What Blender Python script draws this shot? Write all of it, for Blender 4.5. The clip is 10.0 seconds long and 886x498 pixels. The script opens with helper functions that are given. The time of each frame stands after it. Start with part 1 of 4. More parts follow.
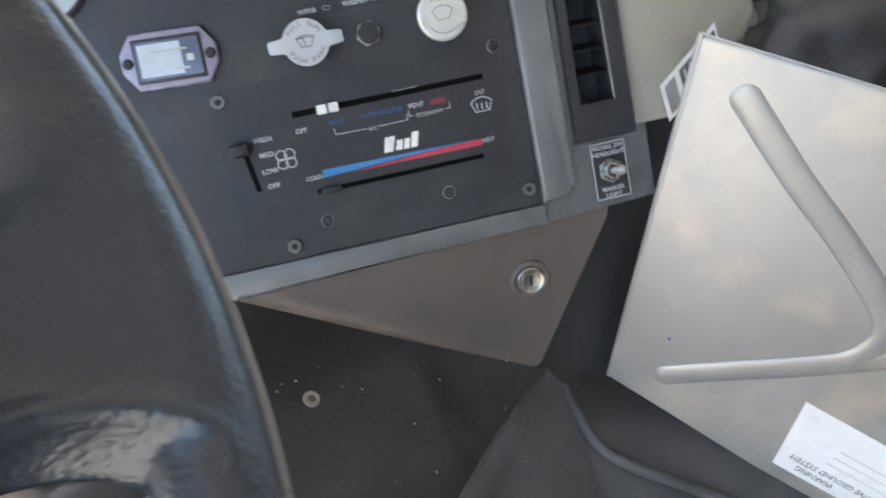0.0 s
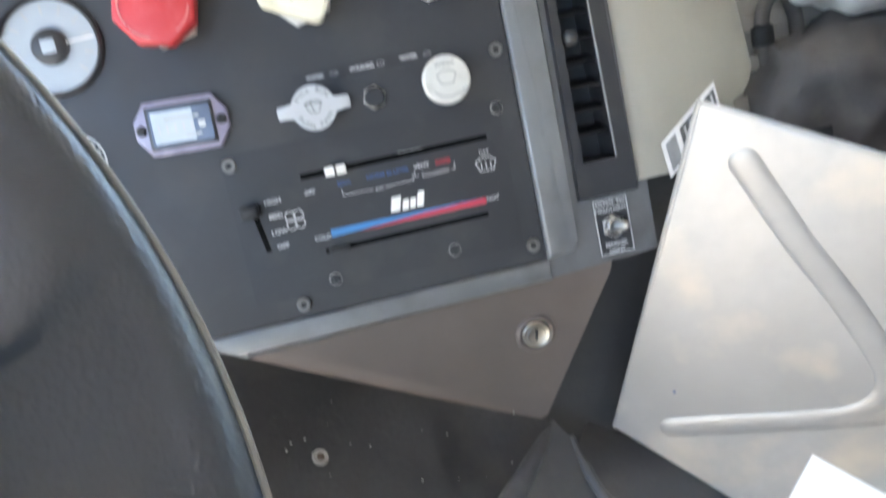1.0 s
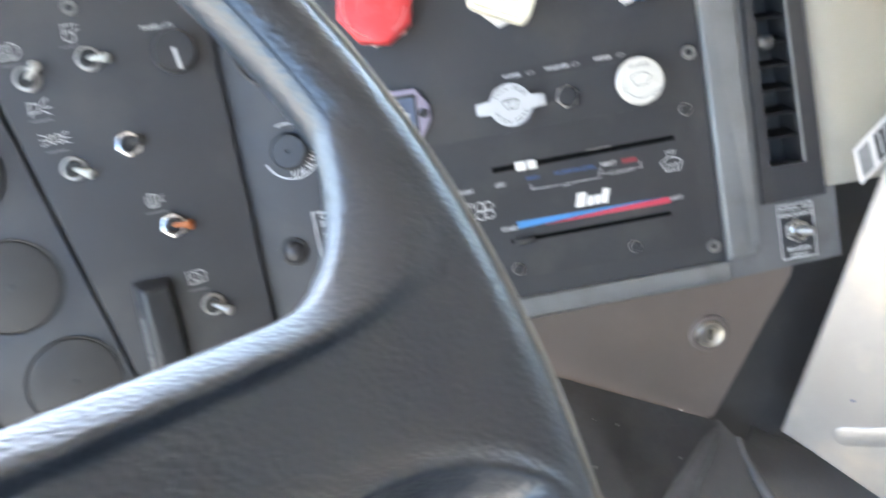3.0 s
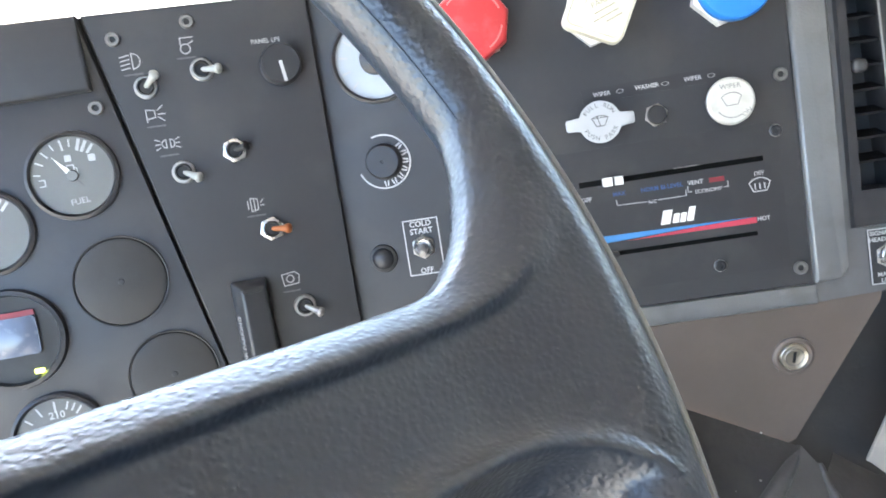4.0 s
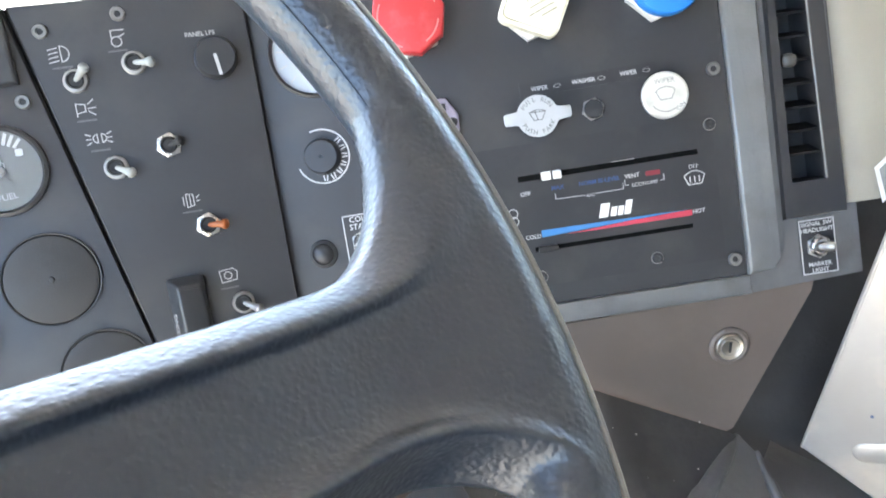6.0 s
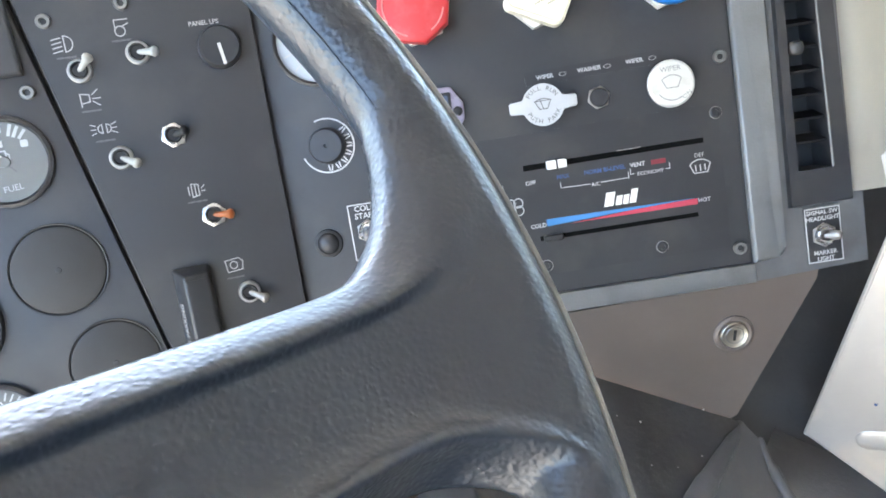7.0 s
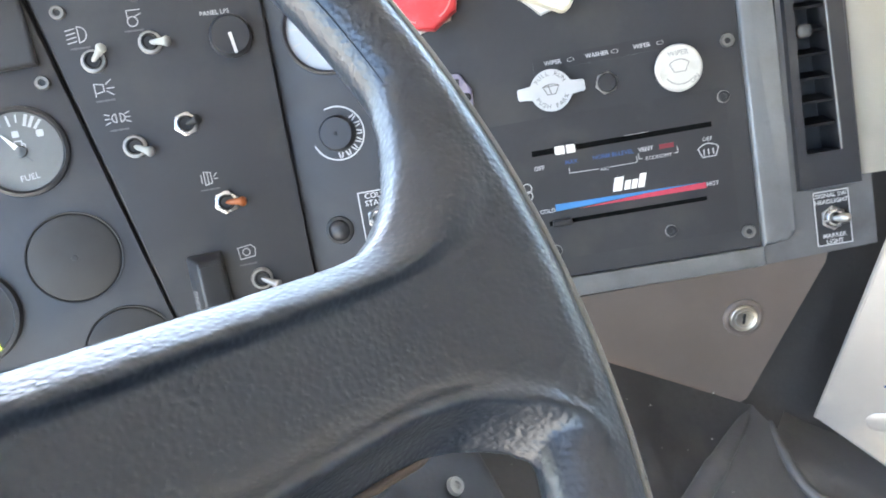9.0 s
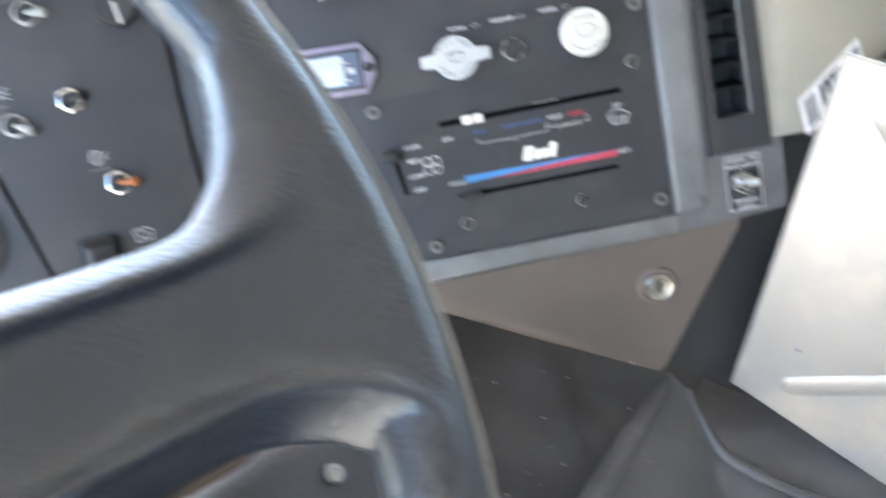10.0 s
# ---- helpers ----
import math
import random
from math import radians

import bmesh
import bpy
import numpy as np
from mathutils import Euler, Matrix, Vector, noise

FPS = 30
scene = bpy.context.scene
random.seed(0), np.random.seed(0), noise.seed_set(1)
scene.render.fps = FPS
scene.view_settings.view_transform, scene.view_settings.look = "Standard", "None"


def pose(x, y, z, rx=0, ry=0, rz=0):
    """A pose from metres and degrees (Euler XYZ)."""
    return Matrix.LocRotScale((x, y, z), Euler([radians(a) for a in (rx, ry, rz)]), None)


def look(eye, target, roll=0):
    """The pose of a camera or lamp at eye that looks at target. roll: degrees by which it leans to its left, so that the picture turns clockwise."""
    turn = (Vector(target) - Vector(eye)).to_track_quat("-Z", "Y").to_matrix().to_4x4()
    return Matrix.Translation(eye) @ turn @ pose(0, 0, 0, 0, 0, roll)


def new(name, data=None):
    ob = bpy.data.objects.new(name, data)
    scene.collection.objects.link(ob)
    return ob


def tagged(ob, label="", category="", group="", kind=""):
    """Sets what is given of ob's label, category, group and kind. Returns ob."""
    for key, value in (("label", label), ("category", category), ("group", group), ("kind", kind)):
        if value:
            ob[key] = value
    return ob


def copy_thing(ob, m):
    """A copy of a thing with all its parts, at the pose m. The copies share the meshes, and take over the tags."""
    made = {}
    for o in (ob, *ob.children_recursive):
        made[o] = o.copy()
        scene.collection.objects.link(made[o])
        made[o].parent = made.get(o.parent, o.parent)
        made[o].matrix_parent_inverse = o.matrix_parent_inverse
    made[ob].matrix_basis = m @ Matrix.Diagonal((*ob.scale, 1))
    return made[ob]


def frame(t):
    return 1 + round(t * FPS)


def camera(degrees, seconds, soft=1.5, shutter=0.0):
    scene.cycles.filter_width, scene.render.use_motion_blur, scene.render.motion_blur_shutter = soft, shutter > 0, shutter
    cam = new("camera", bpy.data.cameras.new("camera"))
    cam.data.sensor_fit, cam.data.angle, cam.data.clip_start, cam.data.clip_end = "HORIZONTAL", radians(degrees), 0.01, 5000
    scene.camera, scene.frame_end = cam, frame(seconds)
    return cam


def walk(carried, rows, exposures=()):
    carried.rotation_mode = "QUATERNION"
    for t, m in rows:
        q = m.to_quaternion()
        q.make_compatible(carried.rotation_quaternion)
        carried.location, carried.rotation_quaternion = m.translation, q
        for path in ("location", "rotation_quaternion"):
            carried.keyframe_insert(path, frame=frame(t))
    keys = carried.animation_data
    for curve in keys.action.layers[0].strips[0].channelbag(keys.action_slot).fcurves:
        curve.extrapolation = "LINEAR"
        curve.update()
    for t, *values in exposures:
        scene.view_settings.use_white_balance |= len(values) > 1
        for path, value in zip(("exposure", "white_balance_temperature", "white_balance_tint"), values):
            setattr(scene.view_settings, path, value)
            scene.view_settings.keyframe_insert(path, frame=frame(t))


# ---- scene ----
cam = camera(59.00, 10.0, soft=1.7, shutter=0.9)
# The dash leans back by 20 degrees. DASH takes points of the right-hand dash panel (x right, y into the panel, z up along it) into the cab.
DASH = pose(0, 0.515, 0.95, -20, 0, 0)
PATH = [
    (0, (-0.12455, -0.04423, 1.03055), (0.09639, 1.90255, 0.62901), -11.66),
    (0.5, (-0.11086, -0.041, 1.03099), (0.10895, 1.89927, 0.59851), -12.56),
    (1, (-0.11778, -0.05053, 1.05482), (0.09344, 1.90959, 0.71816), -12.15),
    (1.5, (-0.11665, -0.06071, 1.06831), (0.1213, 1.90537, 0.78913), -12.88),
    (2, (-0.14295, -0.05499, 1.07611), (-0.00811, 1.891, 0.63456), -12.09),
    (2.5, (-0.16207, -0.0471, 1.05368), (-0.11081, 1.90215, 0.60892), -9.53),
    (3, (-0.17927, -0.07195, 1.06698), (-0.22295, 1.90585, 0.77301), -10.50),
    (3.2, (-0.18465, -0.07937, 1.06603), (-0.28706, 1.90006, 0.79886), -10.06),
    (4.3, (-0.20206, -0.08998, 1.06283), (-0.38636, 1.8911, 0.85947), -8.83),
    (4.5, (-0.20119, -0.08967, 1.06156), (-0.37852, 1.89139, 0.85189), -8.58),
    (5, (-0.18765, -0.08695, 1.06065), (-0.34351, 1.89501, 0.84258), -9.65),
    (5.5, (-0.18512, -0.0881, 1.0578), (-0.30758, 1.8967, 0.84428), -9.69),
    (6, (-0.1846, -0.08795, 1.05624), (-0.27005, 1.89736, 0.82985), -9.14),
    (6.2, (-0.18458, -0.08544, 1.05555), (-0.28781, 1.8952, 0.79781), -9.48),
    (7.3, (-0.18578, -0.08829, 1.06521), (-0.28145, 1.88974, 0.78548), -8.99),
    (7.5, (-0.18845, -0.09104, 1.06353), (-0.28333, 1.88646, 0.77981), -8.22),
    (8, (-0.18722, -0.09454, 1.06246), (-0.28691, 1.88681, 0.80885), -8.89),
    (8.5, (-0.18462, -0.09506, 1.06021), (-0.27942, 1.88604, 0.8028), -8.95),
    (9, (-0.18516, -0.09416, 1.05654), (-0.31563, 1.88167, 0.77533), -9.84),
    (9.5, (-0.17819, -0.09009, 1.05729), (-0.32186, 1.88457, 0.77436), -10.42),
    (10, (-0.14864, -0.07567, 1.04688), (-0.18753, 1.89106, 0.68569), -11.09),
]
walk(cam, [(t, DASH @ pose(0, -0.515, -0.945) @ look(eye, target, roll)) for t, eye, target, roll in PATH], exposures=((0, 2.82), (0.8, 3.20), (1.5, 3.36), (2.0, 3.27), (2.6, 3.38), (3.0, 3.64), (4.5, 3.64), (10, 3.66)))

# ---- light ----
SUN_AZ, SUN_EL = 325.0, 50.0      # where the sun stands: degrees clockwise from +y, and above the horizon
world = bpy.data.worlds.new("sky")
scene.world = world
world.use_nodes = True
wn = world.node_tree
sky = wn.nodes.new("ShaderNodeTexSky")
sky.sky_type, sky.sun_disc = "NISHITA", False
sky.sun_elevation, sky.sun_rotation = radians(SUN_EL), radians(SUN_AZ)
wn.links.new(sky.outputs[0], wn.nodes["Background"].inputs[0])
wn.nodes["Background"].inputs[1].default_value = 0.15
sun_data = bpy.data.lights.new("sun", "SUN")
sun_data.energy, sun_data.angle, sun_data.color = 4.5, radians(0.6), (1.0, 0.93, 0.82)
sun = new("sun", sun_data)
sd = Vector((math.sin(radians(SUN_AZ)) * math.cos(radians(SUN_EL)), math.cos(radians(SUN_AZ)) * math.cos(radians(SUN_EL)), math.sin(radians(SUN_EL))))
sun.matrix_world = look(sd * 5, (0, 0, 0))


# ---- materials ----
def material(name, colour, rough=0.5, metal=0.0, vary=0.15, scale=60.0, bump=0.0, bump_scale=400.0, spec=0.5, coat=0.0, voronoi=False, stain_or_sheen=None, stain_or_sheen_scale=9.0, emit=None):
    """A surface with uneven colour and gloss at two scales, fine relief, and stains or painted sheen if given."""
    m = bpy.data.materials.new(name)
    m.use_nodes = True
    t = m.node_tree
    b = t.nodes["Principled BSDF"]
    b.inputs["Metallic"].default_value = metal
    b.inputs["Specular IOR Level"].default_value = spec
    b.inputs["Coat Weight"].default_value = coat
    co = t.nodes.new("ShaderNodeTexCoord").outputs["Object"]

    def noise_at(s, detail=4.0):
        n = t.nodes.new("ShaderNodeTexNoise")
        n.inputs["Scale"].default_value, n.inputs["Detail"].default_value = s, detail
        t.links.new(co, n.inputs["Vector"])
        return n.outputs["Fac"]

    def mapped(fac, lo, hi, a=0.3, z=0.7):
        r = t.nodes.new("ShaderNodeMapRange")
        r.inputs["From Min"].default_value, r.inputs["From Max"].default_value = a, z
        r.inputs["To Min"].default_value, r.inputs["To Max"].default_value = lo, hi
        t.links.new(fac, r.inputs["Value"])
        return r.outputs["Result"]

    def mixed(fac, a, c):
        x = t.nodes.new("ShaderNodeMix")
        x.data_type = "RGBA"
        for sock, v in ((x.inputs["Factor"], fac), (x.inputs["A"], a), (x.inputs["B"], c)):
            if hasattr(v, "is_output"):
                t.links.new(v, sock)
            else:
                sock.default_value = v if isinstance(v, (int, float)) else (*v, 1)
        return x.outputs["Result"]

    lo = tuple(max(0, c * (1 - vary)) for c in colour)
    hi = tuple(min(1, c * (1 + vary)) for c in colour)
    col = mixed(mapped(noise_at(scale * 0.25), 0, 1), lo, hi)
    col = mixed(mapped(noise_at(scale * 4, 6), 0, 0.5), col, tuple(c * (1 - vary * 0.6) for c in colour))
    if stain_or_sheen:
        col = mixed(mapped(noise_at(stain_or_sheen_scale, 8), 0, 0.75, 0.52, 0.72), col, stain_or_sheen)
    t.links.new(col, b.inputs["Base Color"])
    t.links.new(mapped(noise_at(scale, 5), max(0.05, rough - 0.08), min(1, rough + 0.10)), b.inputs["Roughness"])
    if bump:
        if voronoi:
            v = t.nodes.new("ShaderNodeTexVoronoi")
            v.feature = "SMOOTH_F1"
            v.inputs["Scale"].default_value = bump_scale
            warp = t.nodes.new("ShaderNodeVectorMath")
            warp.operation = "MULTIPLY_ADD"
            n3 = t.nodes.new("ShaderNodeTexNoise")
            n3.inputs["Scale"].default_value = bump_scale * 0.5
            t.links.new(co, n3.inputs["Vector"])
            t.links.new(n3.outputs["Color"], warp.inputs[0])
            warp.inputs[1].default_value = (0.9 / bump_scale,) * 3
            t.links.new(co, warp.inputs[2])
            t.links.new(warp.outputs[0], v.inputs["Vector"])
            height = v.outputs["Distance"]
        else:
            height = noise_at(bump_scale, 5)
        bp = t.nodes.new("ShaderNodeBump")
        bp.inputs["Strength"].default_value, bp.inputs["Distance"].default_value = bump, 0.001
        bp.invert = voronoi
        t.links.new(height, bp.inputs["Height"])
        t.links.new(bp.outputs["Normal"], b.inputs["Normal"])
    if emit:
        b.inputs["Emission Color"].default_value, b.inputs["Emission Strength"].default_value = (*emit[:3], 1), emit[3]
    return m


PANEL_BLACK = material("black_panel_paint", (0.030, 0.030, 0.033), 0.42, bump=0.12, bump_scale=1500, stain_or_sheen=(0.05, 0.048, 0.046), stain_or_sheen_scale=14)
FACE_BLACK = material("black_satin_plastic", (0.026, 0.026, 0.029), 0.40, bump=0.05, bump_scale=900, stain_or_sheen=(0.045, 0.043, 0.042), stain_or_sheen_scale=20)
GREY_STEEL = material("grey_dash_paint", (0.135, 0.135, 0.138), 0.42, metal=0.2, bump=0.15, bump_scale=700, stain_or_sheen=(0.09, 0.087, 0.083), stain_or_sheen_scale=18)
TRIM_GREY = material("light_grey_edge", (0.195, 0.20, 0.205), 0.36, metal=0.4, bump=0.2, bump_scale=500, stain_or_sheen=(0.13, 0.126, 0.122), stain_or_sheen_scale=26)
TAUPE = material("taupe_paint", (0.124, 0.099, 0.086), 0.38, vary=0.10, bump=0.08, bump_scale=900, stain_or_sheen=(0.100, 0.081, 0.069), stain_or_sheen_scale=10)
BEIGE = material("beige_moulding", (0.48, 0.45, 0.385), 0.5, vary=0.06, bump=0.08, bump_scale=700, stain_or_sheen=(0.38, 0.355, 0.30), stain_or_sheen_scale=11)
# The pale warm blotches paint in a reflection of sunlit surroundings.
ALUMINIUM = material("aluminium_with_sheen", (0.42, 0.40, 0.375), 0.45, metal=0.55, vary=0.22, scale=17, bump=0.07, bump_scale=120, stain_or_sheen=(0.62, 0.53, 0.42), stain_or_sheen_scale=11)
CHROME = material("chrome", (0.62, 0.61, 0.60), 0.24, metal=1.0, vary=0.06, scale=200)
SCREW_GREY = material("grey_screw", (0.20, 0.195, 0.185), 0.45, metal=0.5, vary=0.2, scale=300)
DULL_METAL = material("dull_zinc", (0.42, 0.41, 0.39), 0.40, metal=0.9, vary=0.12, scale=300, stain_or_sheen=(0.25, 0.23, 0.20), stain_or_sheen_scale=120)
WHEEL = material("wheel_leather_grain", (0.012, 0.018, 0.028), 0.35, vary=0.06, scale=4, bump=0.34, bump_scale=520, voronoi=True, spec=0.85)
LEVER_BLACK = material("glossy_lever_plastic", (0.027, 0.028, 0.031), 0.36, vary=0.1, bump=0.04, bump_scale=300)
CAP_BROWN = material("matt_cap_plastic", (0.022, 0.020, 0.019), 0.55, vary=0.12, bump=0.08, bump_scale=800, stain_or_sheen=(0.034, 0.031, 0.029), stain_or_sheen_scale=30)
BRUSHED = material("worn_silver_disc", (0.70, 0.69, 0.65), 0.38, metal=0.45, vary=0.16, scale=90, stain_or_sheen=(0.50, 0.49, 0.45), stain_or_sheen_scale=70)
FLESH_RED = material("rubbed_red_print", (0.62, 0.22, 0.21), 0.45)
TAB_GREY = material("worn_grey_tab", (0.055, 0.053, 0.051), 0.5, vary=0.15)
VENT_BLACK = material("vent_black", (0.008, 0.008, 0.009), 0.6, spec=0.25)
RUBBER = material("black_rubber", (0.018, 0.018, 0.019), 0.55, bump=0.1, bump_scale=900)
VINYL = material("dark_vinyl", (0.028, 0.027, 0.028), 0.48, bump=0.3, bump_scale=260, stain_or_sheen=(0.042, 0.040, 0.038), stain_or_sheen_scale=13)
DUSTY = material("dusty_dark_vinyl", (0.088, 0.086, 0.088), 0.50, vary=0.30, bump=0.4, bump_scale=160, stain_or_sheen=(0.130, 0.123, 0.117), stain_or_sheen_scale=22)
RED = material("red_plastic", (0.50, 0.035, 0.04), 0.35, vary=0.08, stain_or_sheen=(0.58, 0.10, 0.10), stain_or_sheen_scale=60)
CREAM = material("cream_plastic", (0.74, 0.70, 0.56), 0.4, vary=0.06, stain_or_sheen=(0.58, 0.52, 0.36), stain_or_sheen_scale=50)
BLUE = material("blue_plastic", (0.02, 0.20, 0.62), 0.32, vary=0.08)
WHITE = material("white_plastic", (0.80, 0.79, 0.75), 0.4, vary=0.04, stain_or_sheen=(0.66, 0.64, 0.58), stain_or_sheen_scale=80)
TAG_WHITE = material("greyed_white_plastic", (0.46, 0.48, 0.50), 0.45, vary=0.05, stain_or_sheen=(0.40, 0.41, 0.42), stain_or_sheen_scale=90)
PRINT = material("white_print", (0.50, 0.50, 0.50), 0.5, vary=0.1, scale=300)
SOFT_PRINT = material("greyed_print", (0.40, 0.40, 0.39), 0.5, vary=0.15, scale=300)
DIM_PRINT = material("faded_print", (0.28, 0.28, 0.28), 0.5, vary=0.2, scale=400)
DARK_PRINT = material("dark_print", (0.10, 0.10, 0.10), 0.5, vary=0.15, scale=300)
BLUE_PRINT = material("blue_print", (0.045, 0.20, 0.46), 0.45, vary=0.1)
BLUE_DIM = material("dim_blue_print", (0.03, 0.075, 0.20), 0.5, vary=0.1)
RED_PRINT = material("red_print", (0.46, 0.04, 0.07), 0.45, vary=0.1)
RED_DIM = material("dim_red_print", (0.20, 0.02, 0.03), 0.5, vary=0.1)
ORANGE = material("orange_plastic", (0.27, 0.075, 0.016), 0.4, vary=0.1)
PALE_TIP = material("pale_lever", (0.35, 0.36, 0.34), 0.40, metal=0.3, vary=0.1, scale=200)
DIAL = material("grey_dial", (0.150, 0.150, 0.145), 0.5, vary=0.12, scale=40)
PALE_CARD = material("pale_counter_card", (0.46, 0.52, 0.58), 0.4, vary=0.15, scale=160)
PALE_DIAL = material("pale_dial", (0.34, 0.38, 0.42), 0.45, vary=0.06)
LILAC = material("lilac_clear_plastic", (0.27, 0.25, 0.34), 0.28, vary=0.08, coat=0.5)
SCREEN = material("pale_counter_window", (0.10, 0.12, 0.17), 0.2, vary=0.12, scale=200, coat=0.6)
STICKER = material("white_sticker", (0.82, 0.80, 0.79), 0.45, vary=0.05, scale=120, stain_or_sheen=(0.70, 0.66, 0.62), stain_or_sheen_scale=60)
BRASS = material("nickel_lock", (0.50, 0.46, 0.39), 0.36, metal=1.0, vary=0.08, scale=200)
CAB_GREY = material("grey_cab_lining", (0.52, 0.50, 0.46), 0.7, vary=0.1, bump=0.2, bump_scale=200)
MID_LINING = material("mid_grey_cab_lining", (0.36, 0.35, 0.33), 0.7, vary=0.15, bump=0.3, bump_scale=180)
FLOOR_MAT = material("black_floor_mat", (0.03, 0.03, 0.03), 0.7, vary=0.2, bump=0.3, bump_scale=150)
CLOTH = material("dark_grey_cloth", (0.12, 0.11, 0.105), 0.8, vary=0.3, scale=30, bump=0.5, bump_scale=500, stain_or_sheen=(0.27, 0.24, 0.20), stain_or_sheen_scale=7)
# Near-white colour puts the sunlight on the bag's top into the cloth.
SUNLIT_CLOTH = material("sunlit_pale_cloth", (0.82, 0.81, 0.78), 0.6, vary=0.1)
KNOB_PRINT = material("worn_knob_print", (0.42, 0.38, 0.27), 0.5)
SLOT = material("slot_black", (0.003, 0.003, 0.003), 0.8, spec=0.1)
PALE_ZINC = material("pale_zinc", (0.78, 0.76, 0.72), 0.4, metal=0.3, vary=0.1, scale=200)
RIM_BEAD = material("pale_bead", (0.175, 0.165, 0.145), 0.35, vary=0.3, scale=150)
CAB_BROWN = material("grey_brown_board", (0.29, 0.265, 0.235), 0.7, vary=0.25, scale=12)
RUST = material("brown_edge", (0.11, 0.08, 0.058), 0.5, vary=0.2)
GREEN = material("green_light", (0.3, 0.4, 0.02), 0.4, emit=(0.7, 0.9, 0.1, 0.8))


def glass_material():
    m = bpy.data.materials.new("window_glass")
    m.use_nodes = True
    b = m.node_tree.nodes["Principled BSDF"]
    b.inputs["Transmission Weight"].default_value, b.inputs["Roughness"].default_value, b.inputs["IOR"].default_value = 1.0, 0.02, 1.05
    b.inputs["Base Color"].default_value = (0.95, 0.97, 0.97, 1)
    return m


GLASS = glass_material()
DIAL_GLASS = glass_material()
DIAL_GLASS.name = "dusty_dial_glass"
DIAL_GLASS.node_tree.nodes["Principled BSDF"].inputs["Roughness"].default_value = 0.08


# ---- building helpers ----
def mesh_of(bm, name, mat, smooth=40):
    bmesh.ops.recalc_face_normals(bm, faces=bm.faces)
    me = bpy.data.meshes.new(name)
    bm.to_mesh(me)
    bm.free()
    me.materials.append(mat)
    me.polygons.foreach_set("use_smooth", [True] * len(me.polygons))
    me.set_sharp_from_angle(angle=radians(smooth))
    return me


def thing(name, m, label, category, group="", kind=""):
    ob = new(name)
    ob.empty_display_size = 0.02
    ob.matrix_world = m
    return tagged(ob, label, category, group, kind)


def part(name, bm, mat, parent, label="", m=None, smooth=40):
    ob = new(name, mesh_of(bm, name, mat, smooth))
    ob.parent = parent
    if m is not None:
        ob.matrix_basis = m
    return tagged(ob, label)


def solo(name, bm, mat, m, label, category, kind="", smooth=40):
    ob = new(name, mesh_of(bm, name, mat, smooth))
    ob.matrix_world = m
    return tagged(ob, label, category, "", kind)


def block(x0, x1, y0, y1, z0, z1, bevel=0.0, seg=2, bm=None):
    bm = bm or bmesh.new()
    got = bmesh.ops.create_cube(bm, size=1.0, matrix=Matrix.Translation(((x0 + x1) / 2, (y0 + y1) / 2, (z0 + z1) / 2)) @ Matrix.Diagonal((x1 - x0, y1 - y0, z1 - z0, 1)))
    if bevel:
        edges = {e for v in got["verts"] for e in v.link_edges}
        bmesh.ops.bevel(bm, geom=list(edges), offset=bevel, segments=seg, affect="EDGES", profile=0.5)
    return bm


def lathe(profile, seg=40, bm=None, at=(0, 0), squash=1.0):
    """Turns a profile of (radius, height) round z; the ends at radius 0 close it."""
    bm = bm or bmesh.new()
    rings = []
    for r, z in profile:
        if r <= 1e-6:
            rings.append([bm.verts.new((at[0], at[1], z))])
        else:
            rings.append([bm.verts.new((at[0] + r * math.cos(2 * math.pi * k / seg), at[1] + r * squash * math.sin(2 * math.pi * k / seg), z)) for k in range(seg)])
    for a, b in zip(rings, rings[1:]):
        for k in range(seg):
            j = (k + 1) % seg
            if len(a) == 1 and len(b) == 1:
                continue
            if len(a) == 1:
                bm.faces.new((a[0], b[k], b[j]))
            elif len(b) == 1:
                bm.faces.new((a[k], a[j], b[0]))
            else:
                bm.faces.new((a[k], a[j], b[j], b[k]))
    return bm


def prism(points, z0, z1, bevel=0.0, seg=2, bm=None, hole=None):
    """A flat plate from an outline in x and y, with an optional bevel on its upper edge."""
    bm = bm or bmesh.new()
    low = [bm.verts.new((x, y, z0)) for x, y in points]
    top = [bm.verts.new((x, y, z1)) for x, y in points]
    n = len(points)
    bm.faces.new(low[::-1])
    lid = bm.faces.new(top)
    for k in range(n):
        bm.faces.new((low[k], low[(k + 1) % n], top[(k + 1) % n], top[k]))
    if bevel:
        bmesh.ops.bevel(bm, geom=list(lid.edges), offset=bevel, segments=seg, affect="EDGES", profile=0.5)
    return bm


def ngon(n, r, turn=0.0, at=(0, 0)):
    return [(at[0] + r * math.cos(2 * math.pi * k / n + turn), at[1] + r * math.sin(2 * math.pi * k / n + turn)) for k in range(n)]


def rounded(x0, x1, y0, y1, r, seg=5):
    out = []
    for cx, cy, a in ((x1 - r, y1 - r, 0), (x0 + r, y1 - r, 90), (x0 + r, y0 + r, 180), (x1 - r, y0 + r, 270)):
        out += [(cx + r * math.cos(radians(a + 90 * k / seg)), cy + r * math.sin(radians(a + 90 * k / seg))) for k in range(seg + 1)]
    return out


def sweep(path, radius, seg=12, bm=None, flat=1.0, up=(0, 0, 1), closed=False):
    """A tube along a path; flat squeezes it along up."""
    bm = bm or bmesh.new()
    pts = [Vector(p) for p in path]
    up = Vector(up)
    rings = []
    for k, p in enumerate(pts):
        a = pts[k - 1] if (k or closed) else p
        b = pts[(k + 1) % len(pts)] if (k + 1 < len(pts) or closed) else p
        tan = (b - a).normalized()
        side = tan.cross(up).normalized()
        top = side.cross(tan)
        rr = radius[k] if isinstance(radius, (list, tuple)) else radius
